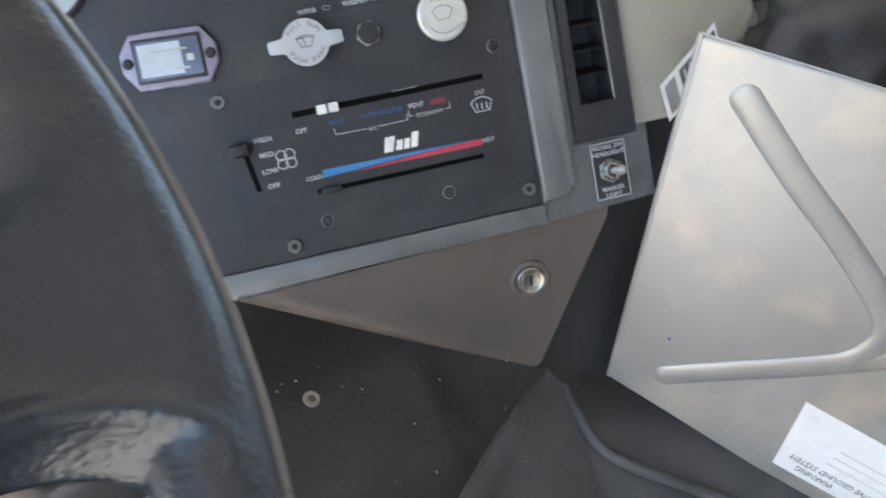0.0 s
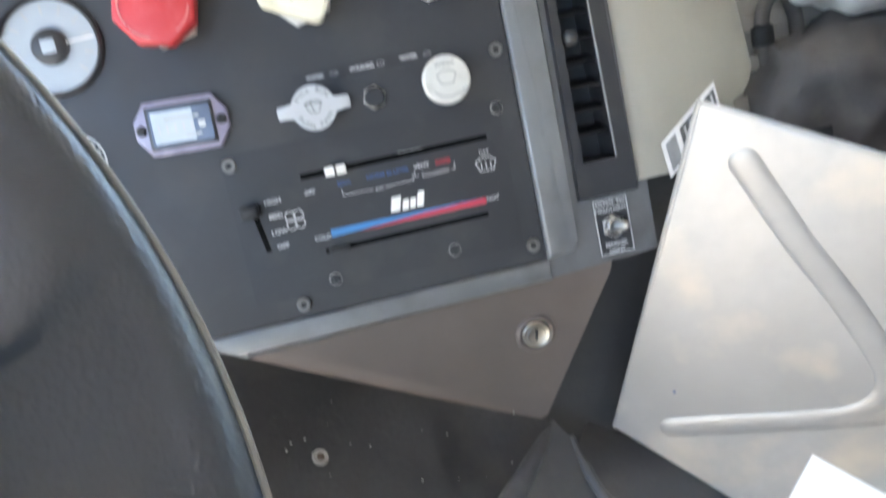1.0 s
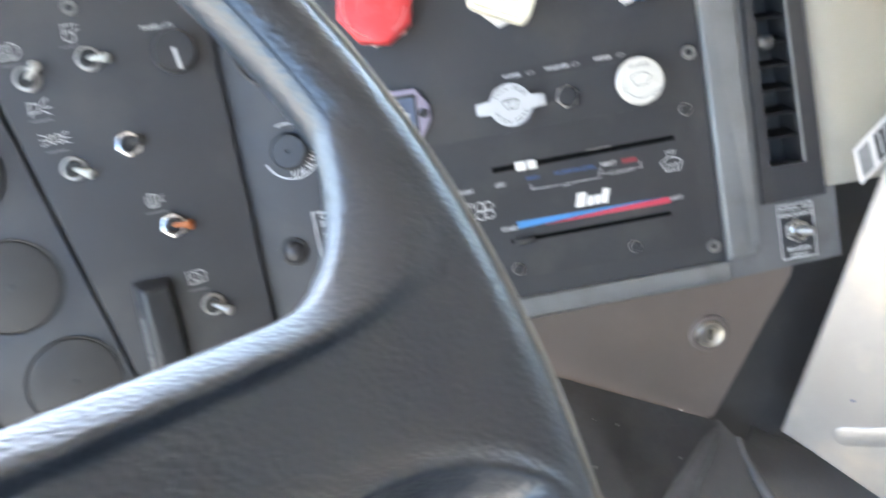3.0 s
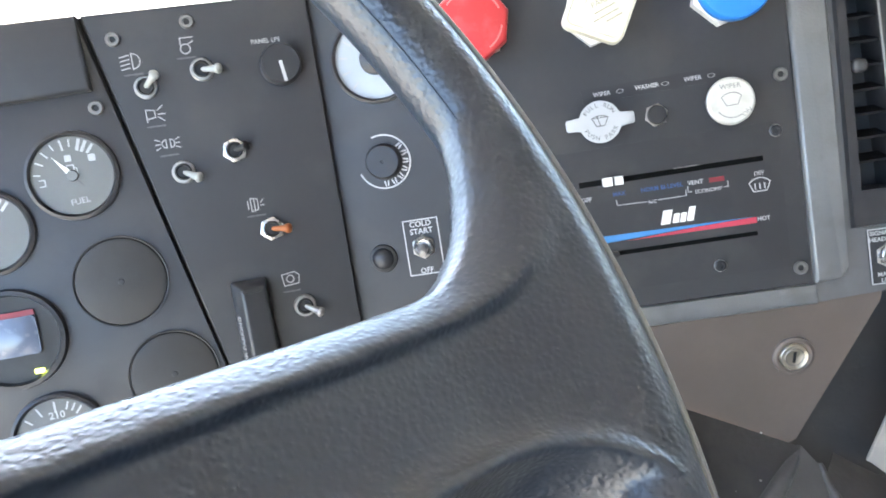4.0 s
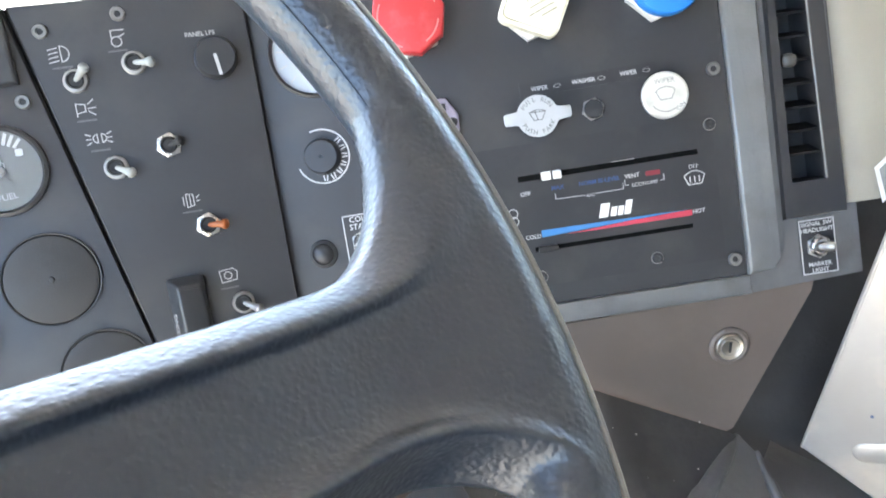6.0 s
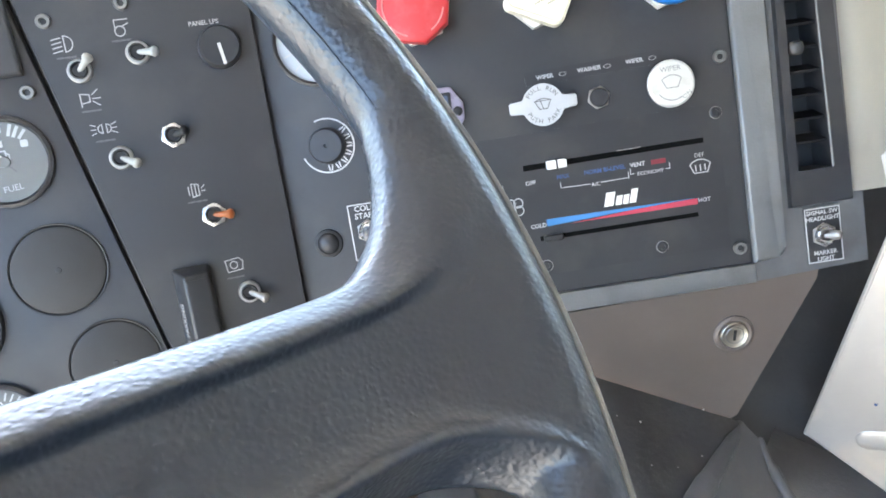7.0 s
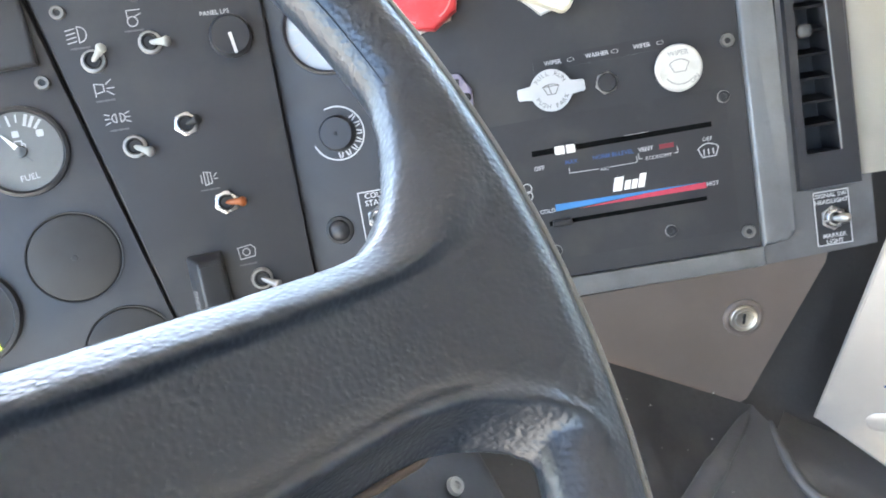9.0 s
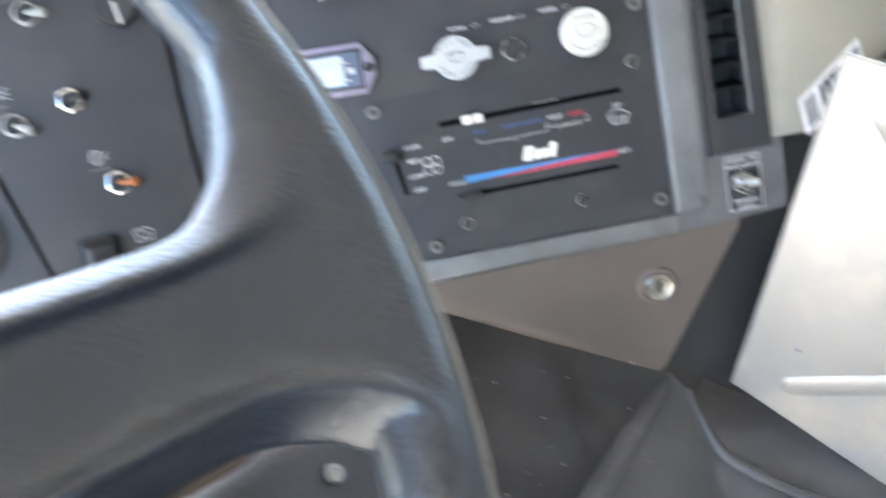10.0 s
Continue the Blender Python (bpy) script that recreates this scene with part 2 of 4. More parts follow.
        rings.append([bm.verts.new(p + rr * (math.cos(2 * math.pi * j / seg) * side + flat * math.sin(2 * math.pi * j / seg) * top)) for j in range(seg)])
    pairs = list(zip(rings, rings[1:])) + ([(rings[-1], rings[0])] if closed else [])
    for a, b in pairs:
        for j in range(seg):
            bm.faces.new((a[j], a[(j + 1) % seg], b[(j + 1) % seg], b[j]))
    if not closed:
        bm.faces.new(rings[0][::-1])
        bm.faces.new(rings[-1])
    return bm


def smooth_path(pts, n=8):
    """A rounded line through the points (Catmull-Rom)."""
    p = [Vector(q) for q in pts]
    p = [2 * p[0] - p[1]] + p + [2 * p[-1] - p[-2]]
    out = []
    for a, b, c, d in zip(p, p[1:], p[2:], p[3:]):
        for k in range(n):
            s = k / n
            out.append(0.5 * ((2 * b) + (c - a) * s + (2 * a - 5 * b + 4 * c - d) * s * s + (3 * b - a - 3 * c + d) * s ** 3))
    return out + [p[-2]]


def stroke(points, width, z, bm=None, thick=0.0002):
    """A printed line of that width along the points."""
    bm = bm or bmesh.new()
    for (x0, y0), (x1, y1) in zip(points, points[1:]):
        d = Vector((x1 - x0, y1 - y0))
        if d.length < 1e-7:
            continue
        d = d.normalized() * width / 2
        n = Vector((-d.y, d.x))
        prism([(x0 - d.x + n.x, y0 - d.y + n.y), (x0 - d.x - n.x, y0 - d.y - n.y), (x1 + d.x - n.x, y1 + d.y - n.y), (x1 + d.x + n.x, y1 + d.y + n.y)], z, z + thick, bm=bm)
    return bm


def arc(r, a0, a1, n=20, at=(0, 0)):
    return [(at[0] + r * math.cos(radians(a0 + (a1 - a0) * k / n)), at[1] + r * math.sin(radians(a0 + (a1 - a0) * k / n))) for k in range(n + 1)]


def words(text, size, mat, parent, x, y, z, turn=0.0, align="CENTER", label="", stretch=1.0, bold=0.0):
    """Lettering in the built-in font, flat on its surface."""
    cu = bpy.data.curves.new("lettering", "FONT")
    cu.body, cu.size, cu.align_x, cu.align_y, cu.extrude, cu.offset = text, size, align, "CENTER", 0.0001, bold
    cu.resolution_u = 2
    tmp = new("lettering_source", cu)
    me = bpy.data.meshes.new_from_object(tmp.evaluated_get(bpy.context.evaluated_depsgraph_get()))
    bpy.data.objects.remove(tmp)
    bpy.data.curves.remove(cu)
    me.materials.clear()
    me.materials.append(mat)
    ob = new("lettering", me)
    ob.parent = parent
    ob.matrix_basis = pose(x, y, z, 0, 0, turn) @ Matrix.Diagonal((stretch, 1, 1, 1))
    return tagged(ob, label)


# Flat working frames: x right, y up, z out towards the driver.
PANEL = DASH @ pose(0, 0, 0, 90, 0, 0)
LEFT = DASH @ Matrix(((0.958, 0, 0.287, -0.33), (0.287, 0, -0.958, -0.0075), (0, 1, 0, 0), (0, 0, 0, 1)))
BOXF = DASH @ Matrix(((0.8890, -0.0077, -0.4578, 0.0870), (-0.4302, -0.3560, -0.8296, -0.0115), (-0.1566, 0.9344, -0.3198, -0.1614), (0, 0, 0, 1)))
WHEELF = DASH @ Matrix(((0.6153, -0.3710, 0.6955, -0.3504), (0.7883, 0.2896, -0.5429, -0.5292), (0.0, 0.8824, 0.4706, 0.0983), (0, 0, 0, 1)))


def on(m, x, y, z=0.0, turn=0.0):
    return m @ pose(x, y, z, 0, 0, turn)


def onl(x, y, z=0.0, turn=0.0):
    """On the left panel, by the x of the right panel's frame."""
    return LEFT @ pose((x + 0.33) / 0.958, y, z, 0, 0, turn)


def lx(x):
    return (x + 0.33) / 0.958


# ---- the cab's shell ----
# Cab axes: ahead is turned 45 degrees to the left of the right-hand panel's depth.
CAB = pose(-0.19, 0.0, 0.0, 0, 0, 45)


def slab(name, x0, x1, y0, y1, z0, z1, mat, label, category="wall"):
    return solo(name, block(x0, x1, y0, y1, z0, z1), mat, CAB, label, category, "structure")


slab("floor", -0.62, 1.75, -1.0, 1.0, -0.05, 0.0, FLOOR_MAT, "black rubber matted cab floor", "floor")
slab("ceiling", -0.62, 1.75, -1.0, 1.0, 1.95, 2.0, CAB_GREY, "grey lined cab ceiling", "ceiling")
slab("wall_back", -0.62, 1.75, -1.05, -1.0, -0.05, 2.0, MID_LINING, "grey lined back wall of the cab", "wall")
# Unseen dark panel, added to keep the sunlit back wall out of wheel reflections.
slab("back_reflection_panel", -0.62, 0.35, -1.0, -0.94, 0.0, 1.25, VINYL, "unseen dark panel added to dim the wheel's reflection")
slab("wall_front", -0.62, 1.75, 0.95, 1.0, -0.05, 1.05, CAB_GREY, "grey lower front wall of the cab", "wall")
slab("wall_front_header", -0.62, 1.75, 0.95, 1.0, 1.85, 1.95, CAB_GREY, "grey header over the windscreen", "wall")
slab("wall_right", 1.75, 1.80, -1.0, 1.0, -0.05, 1.0, CAB_GREY, "grey lower door wall of the cab")
slab("wall_right_header", 1.75, 1.80, -1.0, 1.0, 1.8, 2.0, CAB_GREY, "grey strip above the side window")
slab("wall_right_post", 1.75, 1.80, -1.0, -0.45, 1.0, 1.8, MID_LINING, "grey rear post beside the side window")
slab("wall_right_pillar", 1.75, 1.80, 0.86, 1.0, 1.0, 1.8, CAB_GREY, "grey front pillar beside the side window")
# The unseen left side is left open to let in sky and ground light.
# Low wall added out of view to block part of the ground's reflection.
slab("wall_left_blocker", -0.67, -0.62, -0.62, 0.90, -0.05, 0.30, MID_LINING, "unseen low grey wall added to cut ground reflections")
slab("wall_left_header", -0.67, -0.62, -1.0, 1.0, 1.85, 2.0, CAB_GREY, "grey strip above the open left side")
slab("wall_left_post", -0.67, -0.62, -1.0, -0.62, -0.05, 1.85, MID_LINING, "grey rear post beside the open left side")
slab("wall_left_pillar", -0.67, -0.62, 0.90, 1.0, -0.05, 1.85, CAB_GREY, "grey front pillar beside the open left side")


def window(name, x0, x1, y0, y1, z0, z1, label):
    w = thing(name, CAB, label, "window", kind="structure")
    pane = part("pane", block(x0, x1, y0, y1, z0, z1), GLASS, w)
    pane.visible_shadow = False


window("window_1", -0.62, 1.75, 0.972, 0.977, 1.05, 1.85, "clear windscreen above the dash")
window("window_2", 1.773, 1.778, -0.45, 0.86, 1.0, 1.8, "clear passenger's side window")
ground = bmesh.new()
bmesh.ops.create_grid(ground, x_segments=4, y_segments=4, size=900)
solo("ground", ground, material("pale_yard_ground", (0.42, 0.39, 0.34), 0.9, scale=0.4, stain_or_sheen=(0.2, 0.19, 0.17), stain_or_sheen_scale=0.3), pose(0, 0, -1.1), "pale concrete yard outside the cab", "ground", "structure")


# ---- the dash: panels ----
dash = thing("dashboard", DASH, "wrap-round black and grey steel truck dashboard", "dashboard")
rp = bmesh.new()
prism([(-0.3315, -0.0135), (0.0185, -0.0135), (0.0205, 0.262), (-0.3315, 0.262)], -0.004, 0.0, 0.0008, 1, rp)
part("control_panel", rp, PANEL_BLACK, dash, "black painted control panel", pose(0, 0, 0, 90))
part("heater_faceplate", prism([(-0.197, 0.002), (0.0035, 0.002), (0.0045, 0.112), (-0.197, 0.112)], 0.0, 0.0009), FACE_BLACK, dash, "smooth black heater control plate", pose(0, 0, 0, 90))
gf = bmesh.new()
for quad in ([(0.0185, -0.0285), (0.106, -0.0245), (0.106, 0.028), (0.0185, 0.028)], [(0.0185, 0.028), (0.0525, 0.028), (0.0555, 0.262), (0.0205, 0.262)], [(0.0940, 0.028), (0.106, 0.028), (0.106, 0.262), (0.0915, 0.262)]):
    prism(quad, -0.006, -0.001, 0.0, 2, gf)
part("side_frame", gf, GREY_STEEL, dash, "grey painted steel frame", pose(0, 0, 0, 90))
part("lower_trim", prism([(-0.345, -0.0135), (-0.345, -0.0300), (0.0195, -0.0285), (0.0195, -0.0135)], -0.012, 0.0035, 0.002, 2), TRIM_GREY, dash, "worn light grey bottom trim", pose(0, 0, 0, 90))
st = bmesh.new()
prism([(0.0190, -0.0135)] + [(0.0395 + 0.0055 * math.cos(radians(a)) - 0.0015, -0.0035 + 0.0075 * math.sin(radians(a))) for a in range(-90, 1, 15)] + [(0.0490, 0.262), (0.0205, 0.262)], -0.001, 0.0042, 0.003, 3, st)
part("edge_strip", st, TRIM_GREY, dash, "light grey rounded edge strip", pose(0, 0, 0, 90))
lp = pose(-0.33, -0.0075, 0, 0, 0, math.degrees(math.atan2(0.287, 0.958))) @ pose(0, 0, 0, 90)
part("switch_panel", prism([(lx(-0.4215), -0.035), (0.002, -0.035), (0.002, 0.262), (lx(-0.4815), 0.262)], -0.004, 0.0, 0.001, 1), PANEL_BLACK, dash, "black painted switch panel", lp)
fw = bmesh.new()
fv = [fw.verts.new(p) for p in ((lx(-0.3735), 0.105, -0.001), (lx(-0.3335), -0.034, -0.001), (0.0015, -0.034, -0.001), (0.0015, 0.105, -0.001), (lx(-0.3735), 0.105, 0.0001), (lx(-0.3335), -0.034, 0.0030), (0.0015, -0.034, 0.0030), (0.0015, 0.105, 0.0001))]
for fc in ((0, 3, 2, 1), (4, 5, 6, 7), (0, 1, 5, 4), (1, 2, 6, 5), (2, 3, 7, 6), (3, 0, 4, 7)):
    fw.faces.new([fv[i] for i in fc])
part("filler_wedge", fw, PANEL_BLACK, dash, "", lp)
part("gauge_panel", prism([(lx(-0.80), -0.16), (lx(-0.3935), -0.16), (lx(-0.4240), -0.035), (lx(-0.4842), 0.262), (lx(-0.80), 0.262)], -0.006, -0.0005, 0.0015, 2), PANEL_BLACK, dash, "black painted gauge panel", lp)
part("panel_backing", prism([(lx(-0.80), -0.16), (0.0, -0.16), (0.0, 0.262), (lx(-0.80), 0.262)], -0.02, -0.0075), RUBBER, dash, "", lp)
part("hood_lip", prism([(lx(-0.80), 0.196), (lx(-0.4825), 0.2085), (lx(-0.4842), 0.262), (lx(-0.80), 0.262)], -0.0005, 0.006, 0.003, 3), PANEL_BLACK, dash, "black raised lip over the gauges", lp)
top = bmesh.new()
for a, b in (((-0.80, -0.150), (-0.33, -0.009)), ((-0.33, -0.009), (0.25, 0.0))):
    vs = [top.verts.new(p) for p in ((a[0], a[1], 0.262), (b[0], b[1], 0.262), (b[0] + 0.05, b[1] + 0.42, 0.40), (a[0] - 0.02, a[1] + 0.42, 0.40))]
    top.faces.new(vs)
bmesh.ops.solidify(top, geom=top.faces[:], thickness=0.008)
part("top_cover", top, VINYL, dash, "black vinyl dash top")


# ---- small repeated pieces ----
def screw(name, m, r, head, label, hexed=True):
    s = thing(name, m, label, "screw", "panel screws")
    part("head", lathe([(0, 0.0), (r, 0.0), (r, head * 0.6), (r * 0.85, head), (r * 0.5, head), (r * 0.45, head * 0.4), (0, head * 0.4)], 20), SCREW_GREY, s)
    part("socket", prism(ngon(6, r * 0.46), head * 0.3, head * 0.45), RUBBER, s, "dark recessed socket")
    return s


first = screw("panel_screw", on(PANEL, 0.010, 0.0), 0.0052, 0.003, "small dull metal screw in the black panel")
for x, y in ((-0.1645, -0.0035), (-0.1915, 0.1045), (0.0101, 0.1452)):
    copy_thing(first, on(PANEL, x, y, 0.0009))
dark = thing("plate_screw", on(PANEL, 0.0027, 0.105, 0.0009), "small dark screw in the heater plate", "screw", "heater plate screws")
part("head", lathe([(0, 0), (0.0042, 0), (0.0042, 0.0015), (0.0034, 0.0022), (0.0020, 0.0022), (0.0018, 0.001), (0, 0.001)], 18), FACE_BLACK, dark)
part("ring", lathe([(0.0042, 0), (0.0047, 0), (0.0047, 0.0006), (0.0042, 0.0006)], 18), DULL_METAL, dark)
for x, y in ((-0.0485, 0.0102), (-0.138, 0.0092)):
    copy_thing(dark, on(PANEL, x, y, 0.0009))
for x, y in ((-0.4633, 0.2428), (-0.4128, 0.2495), (-0.4826, 0.1965)):
    copy_thing(first, onl(x, y))


def toggle(m, tip, lever_mat, label, nut="ring", length=0.0165):
    """A toggle switch: nut or ring, bushing, and a lever that points to tip (dx, dy)."""
    t = thing("toggle_switch", m, label, "switch", "toggle switches")
    if nut == "hex":
        part("nut", prism(ngon(6, 0.0095, 0.3), 0, 0.003, 0.0008, 2), CHROME, t, "bright hexagon nut")
    else:
        part("nut", lathe([(0.0058, 0), (0.0085, 0), (0.0085, 0.002), (0.0076, 0.003), (0.0058, 0.003)], 28), CHROME if nut == "chrome" else DULL_METAL, t, "round metal ring nut")
    part("bushing", lathe([(0, 0.0015), (0.0045, 0.0015), (0.0058, 0.002), (0.0062, 0.0055), (0.0052, 0.006), (0.0042, 0.004), (0, 0.004)], 24), RUBBER if nut != "chrome" else DULL_METAL, t)
    d = Vector((tip[0], tip[1], 0.62)).normalized()
    part("lever", sweep([Vector((0, 0, 0.002)) + d * (length * f) for f in (0, 0.2, 0.4, 0.6, 0.72, 0.80, 0.88, 0.95, 1.0)], [0.0020, 0.0021, 0.0023, 0.0026, 0.0030, 0.0037, 0.0039, 0.0033, 0.0014], 14, up=(0.1, 0.9, 0.3)), lever_mat, t, "lever with a round tip")
    return t


toggle(onl(-0.4476, 0.2064), (0.55, 0.45), PALE_TIP, "toggle switch with a pale tip below a headlamp symbol")
toggle(onl(-0.4084, 0.2142), (0.95, -0.15), PALE_TIP, "toggle switch with a pale tip pointing sideways")
toggle(onl(-0.4333, 0.1423), (0.85, -0.45), PALE_TIP, "toggle switch with a pale tip below a lamp symbol")
toggle(onl(-0.3963, 0.1527), (0.95, 0.2), RUBBER, "short toggle switch in a bright hexagon nut", "hex", 0.0125)
toggle(onl(-0.3803, 0.0905), (1.0, -0.1), ORANGE, "toggle switch with an orange lever in a hexagon nut", "hex", 0.0165)
toggle(onl(-0.3665, 0.0280), (0.9, -0.5), DULL_METAL, "toggle switch with a grey metal lever", "ring", 0.0165)


# ---- pictogram prints on the switch panel ----
def symbol(m, label, lines, bars=(), w=0.0008):
    s = thing("switch_symbol", m, label, "symbol", "switch symbols")
    bm = bmesh.new()
    for ln in lines:
        stroke(ln, w, 0.0002, bm)
    part("drawing", bm, SOFT_PRINT, s)
    if bars:
        bb = bmesh.new()
        for x, y, l in bars:
            for k in range(6):
                stroke([(x + l * (k / 6 - 0.5), y), (x + l * ((k + 0.55) / 6 - 0.5), y)], 0.0014 if k % 2 else 0.0010, 0.0002, bb)
        part("caption", bb, DARK_PRINT, s, "faded caption")
    return s


lamp = [arc(0.0055, -90, 90, 10, (0.001, 0)) + [(0.001, 0.0055), (0.001, -0.0055)]]
symbol(onl(-0.4545, 0.2262), "white headlamp symbol with a faded caption", lamp + [[(-0.001, y), (-0.007, y - 0.001)] for y in (-0.0045, -0.0015, 0.0015, 0.0045)], [(0.001, -0.0095, 0.013)])
symbol(onl(-0.4169, 0.2325), "white wiper symbol with a faded caption", [arc(0.0035, 0, 360, 14, (0, -0.002)), [(-0.003, 0.001), (-0.003, 0.006), (0.006, 0.006)], [(0.0015, 0.001), (0.006, 0.003)]], [(0.0, -0.0085, 0.013)])
symbol(onl(-0.4462, 0.1865), "white marker lamp symbol with a faded caption", [[(-0.005, -0.005), (-0.005, 0.004), (0.001, 0.003), (0.001, -0.002), (-0.005, -0.003)], [(0.003, 0.003), (0.007, 0.006)], [(0.003, 0.0), (0.008, 0.0)], [(0.003, -0.002), (0.007, -0.005)]], [(0.001, -0.0085, 0.013)])
symbol(onl(-0.4405, 0.1645), "white double lamp symbol with a faded caption", [arc(0.003, 90, 270, 8, (-0.001, 0)), [(-0.001, 0.003), (-0.001, -0.003)], arc(0.003, -90, 90, 8, (0.002, 0)), [(0.002, 0.003), (0.002, -0.003)]] + [[(s * 0.0055, y), (s * 0.0085, y * 1.5)] for s in (-1, 1) for y in (-0.0025, 0, 0.0025)], [(0.0, -0.0085, 0.013)])
symbol(onl(-0.3890, 0.1105), "small white door symbol with a faded caption", [[(-0.003, -0.005), (-0.003, 0.005), (0.002, 0.004), (0.002, -0.004), (-0.003, -0.005)], [(-0.0005, -0.004), (-0.0005, 0.004)], [(-0.0052, -0.003), (-0.0052, 0.003)], [(0.004, 0.001), (0.0062, 0.003)], [(0.004, -0.001), (0.0062, -0.001)]], [(0.0, -0.0085, 0.014)])
symbol(onl(-0.3737, 0.0502), "white engine symbol with a faded caption", [arc(0.0028, 0, 360, 10), [(-0.006, 0.004), (0.004, 0.005), (0.007, 0.002), (0.006, -0.004), (-0.005, -0.005), (-0.006, 0.004)]], [(0.0, -0.0095, 0.013)])

dim = thing("dimmer_knob", onl(-0.3539, 0.2105), "round black dimmer knob with a white pointer", "knob")
part("knob", lathe([(0, 0), (0.0155, 0), (0.0150, 0.010), (0.0135, 0.012), (0, 0.012)], 36), FACE_BLACK, dim)
part("pointer", stroke([(0.0004, -0.0125), (0.0, 0.0005)], 0.0024, 0.0121), PRINT, dim, "white pointer line", pose(0, 0, 0, 0, 0, 6))
words("PANEL LPS", 0.0046, SOFT_PRINT, dim, -0.008, 0.0190, 0.0004, bold=0.0001)

lever = thing("parking_lever", onl(-0.4050, 0.0520), "black plastic lever with worn lettering along its side", "lever")
bm = bmesh.new()
lo_ = [bm.verts.new(p) for p in ((-0.0135, -0.085, 0.0), (0.0170, -0.085, 0.0), (0.0150, 0.004, 0.0), (-0.0125, 0.004, 0.0))]
hi_ = [bm.verts.new(p) for p in ((-0.0035, -0.085, 0.0150), (0.0155, -0.085, 0.0110), (0.0135, -0.002, 0.0150), (-0.0035, -0.002, 0.0200))]
bm.faces.new(lo_[::-1])
bm.faces.new(hi_)
for k in range(4):
    bm.faces.new((lo_[k], lo_[(k + 1) % 4], hi_[(k + 1) % 4], hi_[k]))
bmesh.ops.bevel(bm, geom=bm.edges[:], offset=0.0022, segments=3, affect="EDGES", profile=0.5)
part("arm", bm, LEVER_BLACK, lever)
part("grip_line", sweep([(-0.0030, -0.0050, 0.0192), (0.0035, -0.0048, 0.0174), (0.0110, -0.0046, 0.0154)], 0.0008, 8), LEVER_BLACK, lever, "raised glossy line")
side_ = words("FOR PARKING", 0.0062, DIM_PRINT, lever, 0, 0, 0, 0, bold=0.0001)
side_.matrix_basis = Matrix.Translation((-0.0092, -0.042, 0.0081)) @ Matrix(((0, -0.555, -0.832, 0), (1, 0, 0, 0), (0, -0.832, 0.555, 0), (0, 0, 0, 1)))


# ---- gauges ----
def gauge(m, r, dial_mat, label, needle, marks, numerals=(), caption="", pump=False):
    """A dash gauge: marks as (angle, length share, width), numerals as (text, angle)."""
    g = thing("gauge", m, label, "gauge", "dash gauges")
    part("bezel", lathe([(r, 0), (r + 0.0038, 0), (r + 0.0034, 0.0030), (r + 0.0012, 0.0040), (r - 0.0005, 0.0020)], 48), FACE_BLACK, g, "black bezel")
    part("dial", lathe([(0, 0.0008), (r, 0.0008), (r, 0.0002), (0, 0.0002)], 48), dial_mat, g)
    for a_, share, w in marks:
        a = radians(a_)
        c, q = math.cos(a), math.sin(a)
        part("scale_mark", stroke([(c * r * (0.90 - share), q * r * (0.90 - share)), (c * r * 0.90, q * r * 0.90)], w, 0.001), PRINT, g)
    for text, a_ in numerals:
        words(text, 0.0075, PRINT, g, 0.58 * r * math.cos(radians(a_)), 0.58 * r * math.sin(radians(a_)), 0.0012, bold=0.0001)
    a = radians(needle)
    c, q = math.cos(a), math.sin(a)
    part("needle", prism([(0.66 * r * c, 0.66 * r * q), (0.02 * r * c - 0.0022 * q, 0.02 * r * q + 0.0022 * c), (0.02 * r * c + 0.0022 * q, 0.02 * r * q - 0.0022 * c)], 0.0020, 0.0026), WHITE, g, "white tapered needle")
    part("hub", lathe([(0, 0), (r * 0.15, 0), (r * 0.13, 0.003), (0, 0.0035)], 20), dial_mat, g)
    # Shade drawn in as a dark stroke opposite the needle.
    part("shade_line", stroke([(0, 0), (-0.34 * r * c + 0.0004, -0.34 * r * q)], 0.0008, 0.0022), DARK_PRINT, g, "dark shade line opposite the needle")
    if pump:
        part("half_mark", prism(ngon(4, 0.0032, math.pi / 4, (-0.001, 0.0125)), 0.001, 0.0013), PRINT, g, "white centre mark")
        part("full_mark", prism(rounded(0.0125, 0.0175, 0.0085, 0.0135, 0.001), 0.001, 0.0013), PRINT, g, "white end mark")
        bp = bmesh.new()
        stroke([(-0.0028, 0.0005), (-0.0028, 0.0075), (0.0018, 0.0075), (0.0018, 0.0005)], 0.0009, 0.0010, bp)
        stroke([(0.0018, 0.0060), (0.0038, 0.0048), (0.0038, 0.0015)], 0.0008, 0.0010, bp)
        part("pump_symbol", bp, PRINT, g, "white fuel pump symbol")
        part("empty_mark", stroke([(-0.0225, -0.0005), (-0.0190, -0.0005), (-0.0190, -0.0050), (-0.0225, -0.0050)], 0.0008, 0.0010), PRINT, g, "white outlined end mark")
    if caption:
        words(caption, 0.0062, PRINT, g, 0.002, -r * 0.66, 0.0012, 6)
    part("glass", lathe([(r + 0.0002, 0.0034), (r * 0.6, 0.0040), (0, 0.0042)], 48), DIAL_GLASS, g, "clear dial glass").visible_shadow = False
    return g


FUEL_MARKS = [(172, 0.13, 0.0011), (152, 0.17, 0.0012), (134, 0.17, 0.0012), (116, 0.13, 0.0011), (100, 0.22, 0.0015), (86, 0.16, 0.0011), (71, 0.22, 0.0022), (61, 0.22, 0.0022), (50, 0.20, 0.0020)]
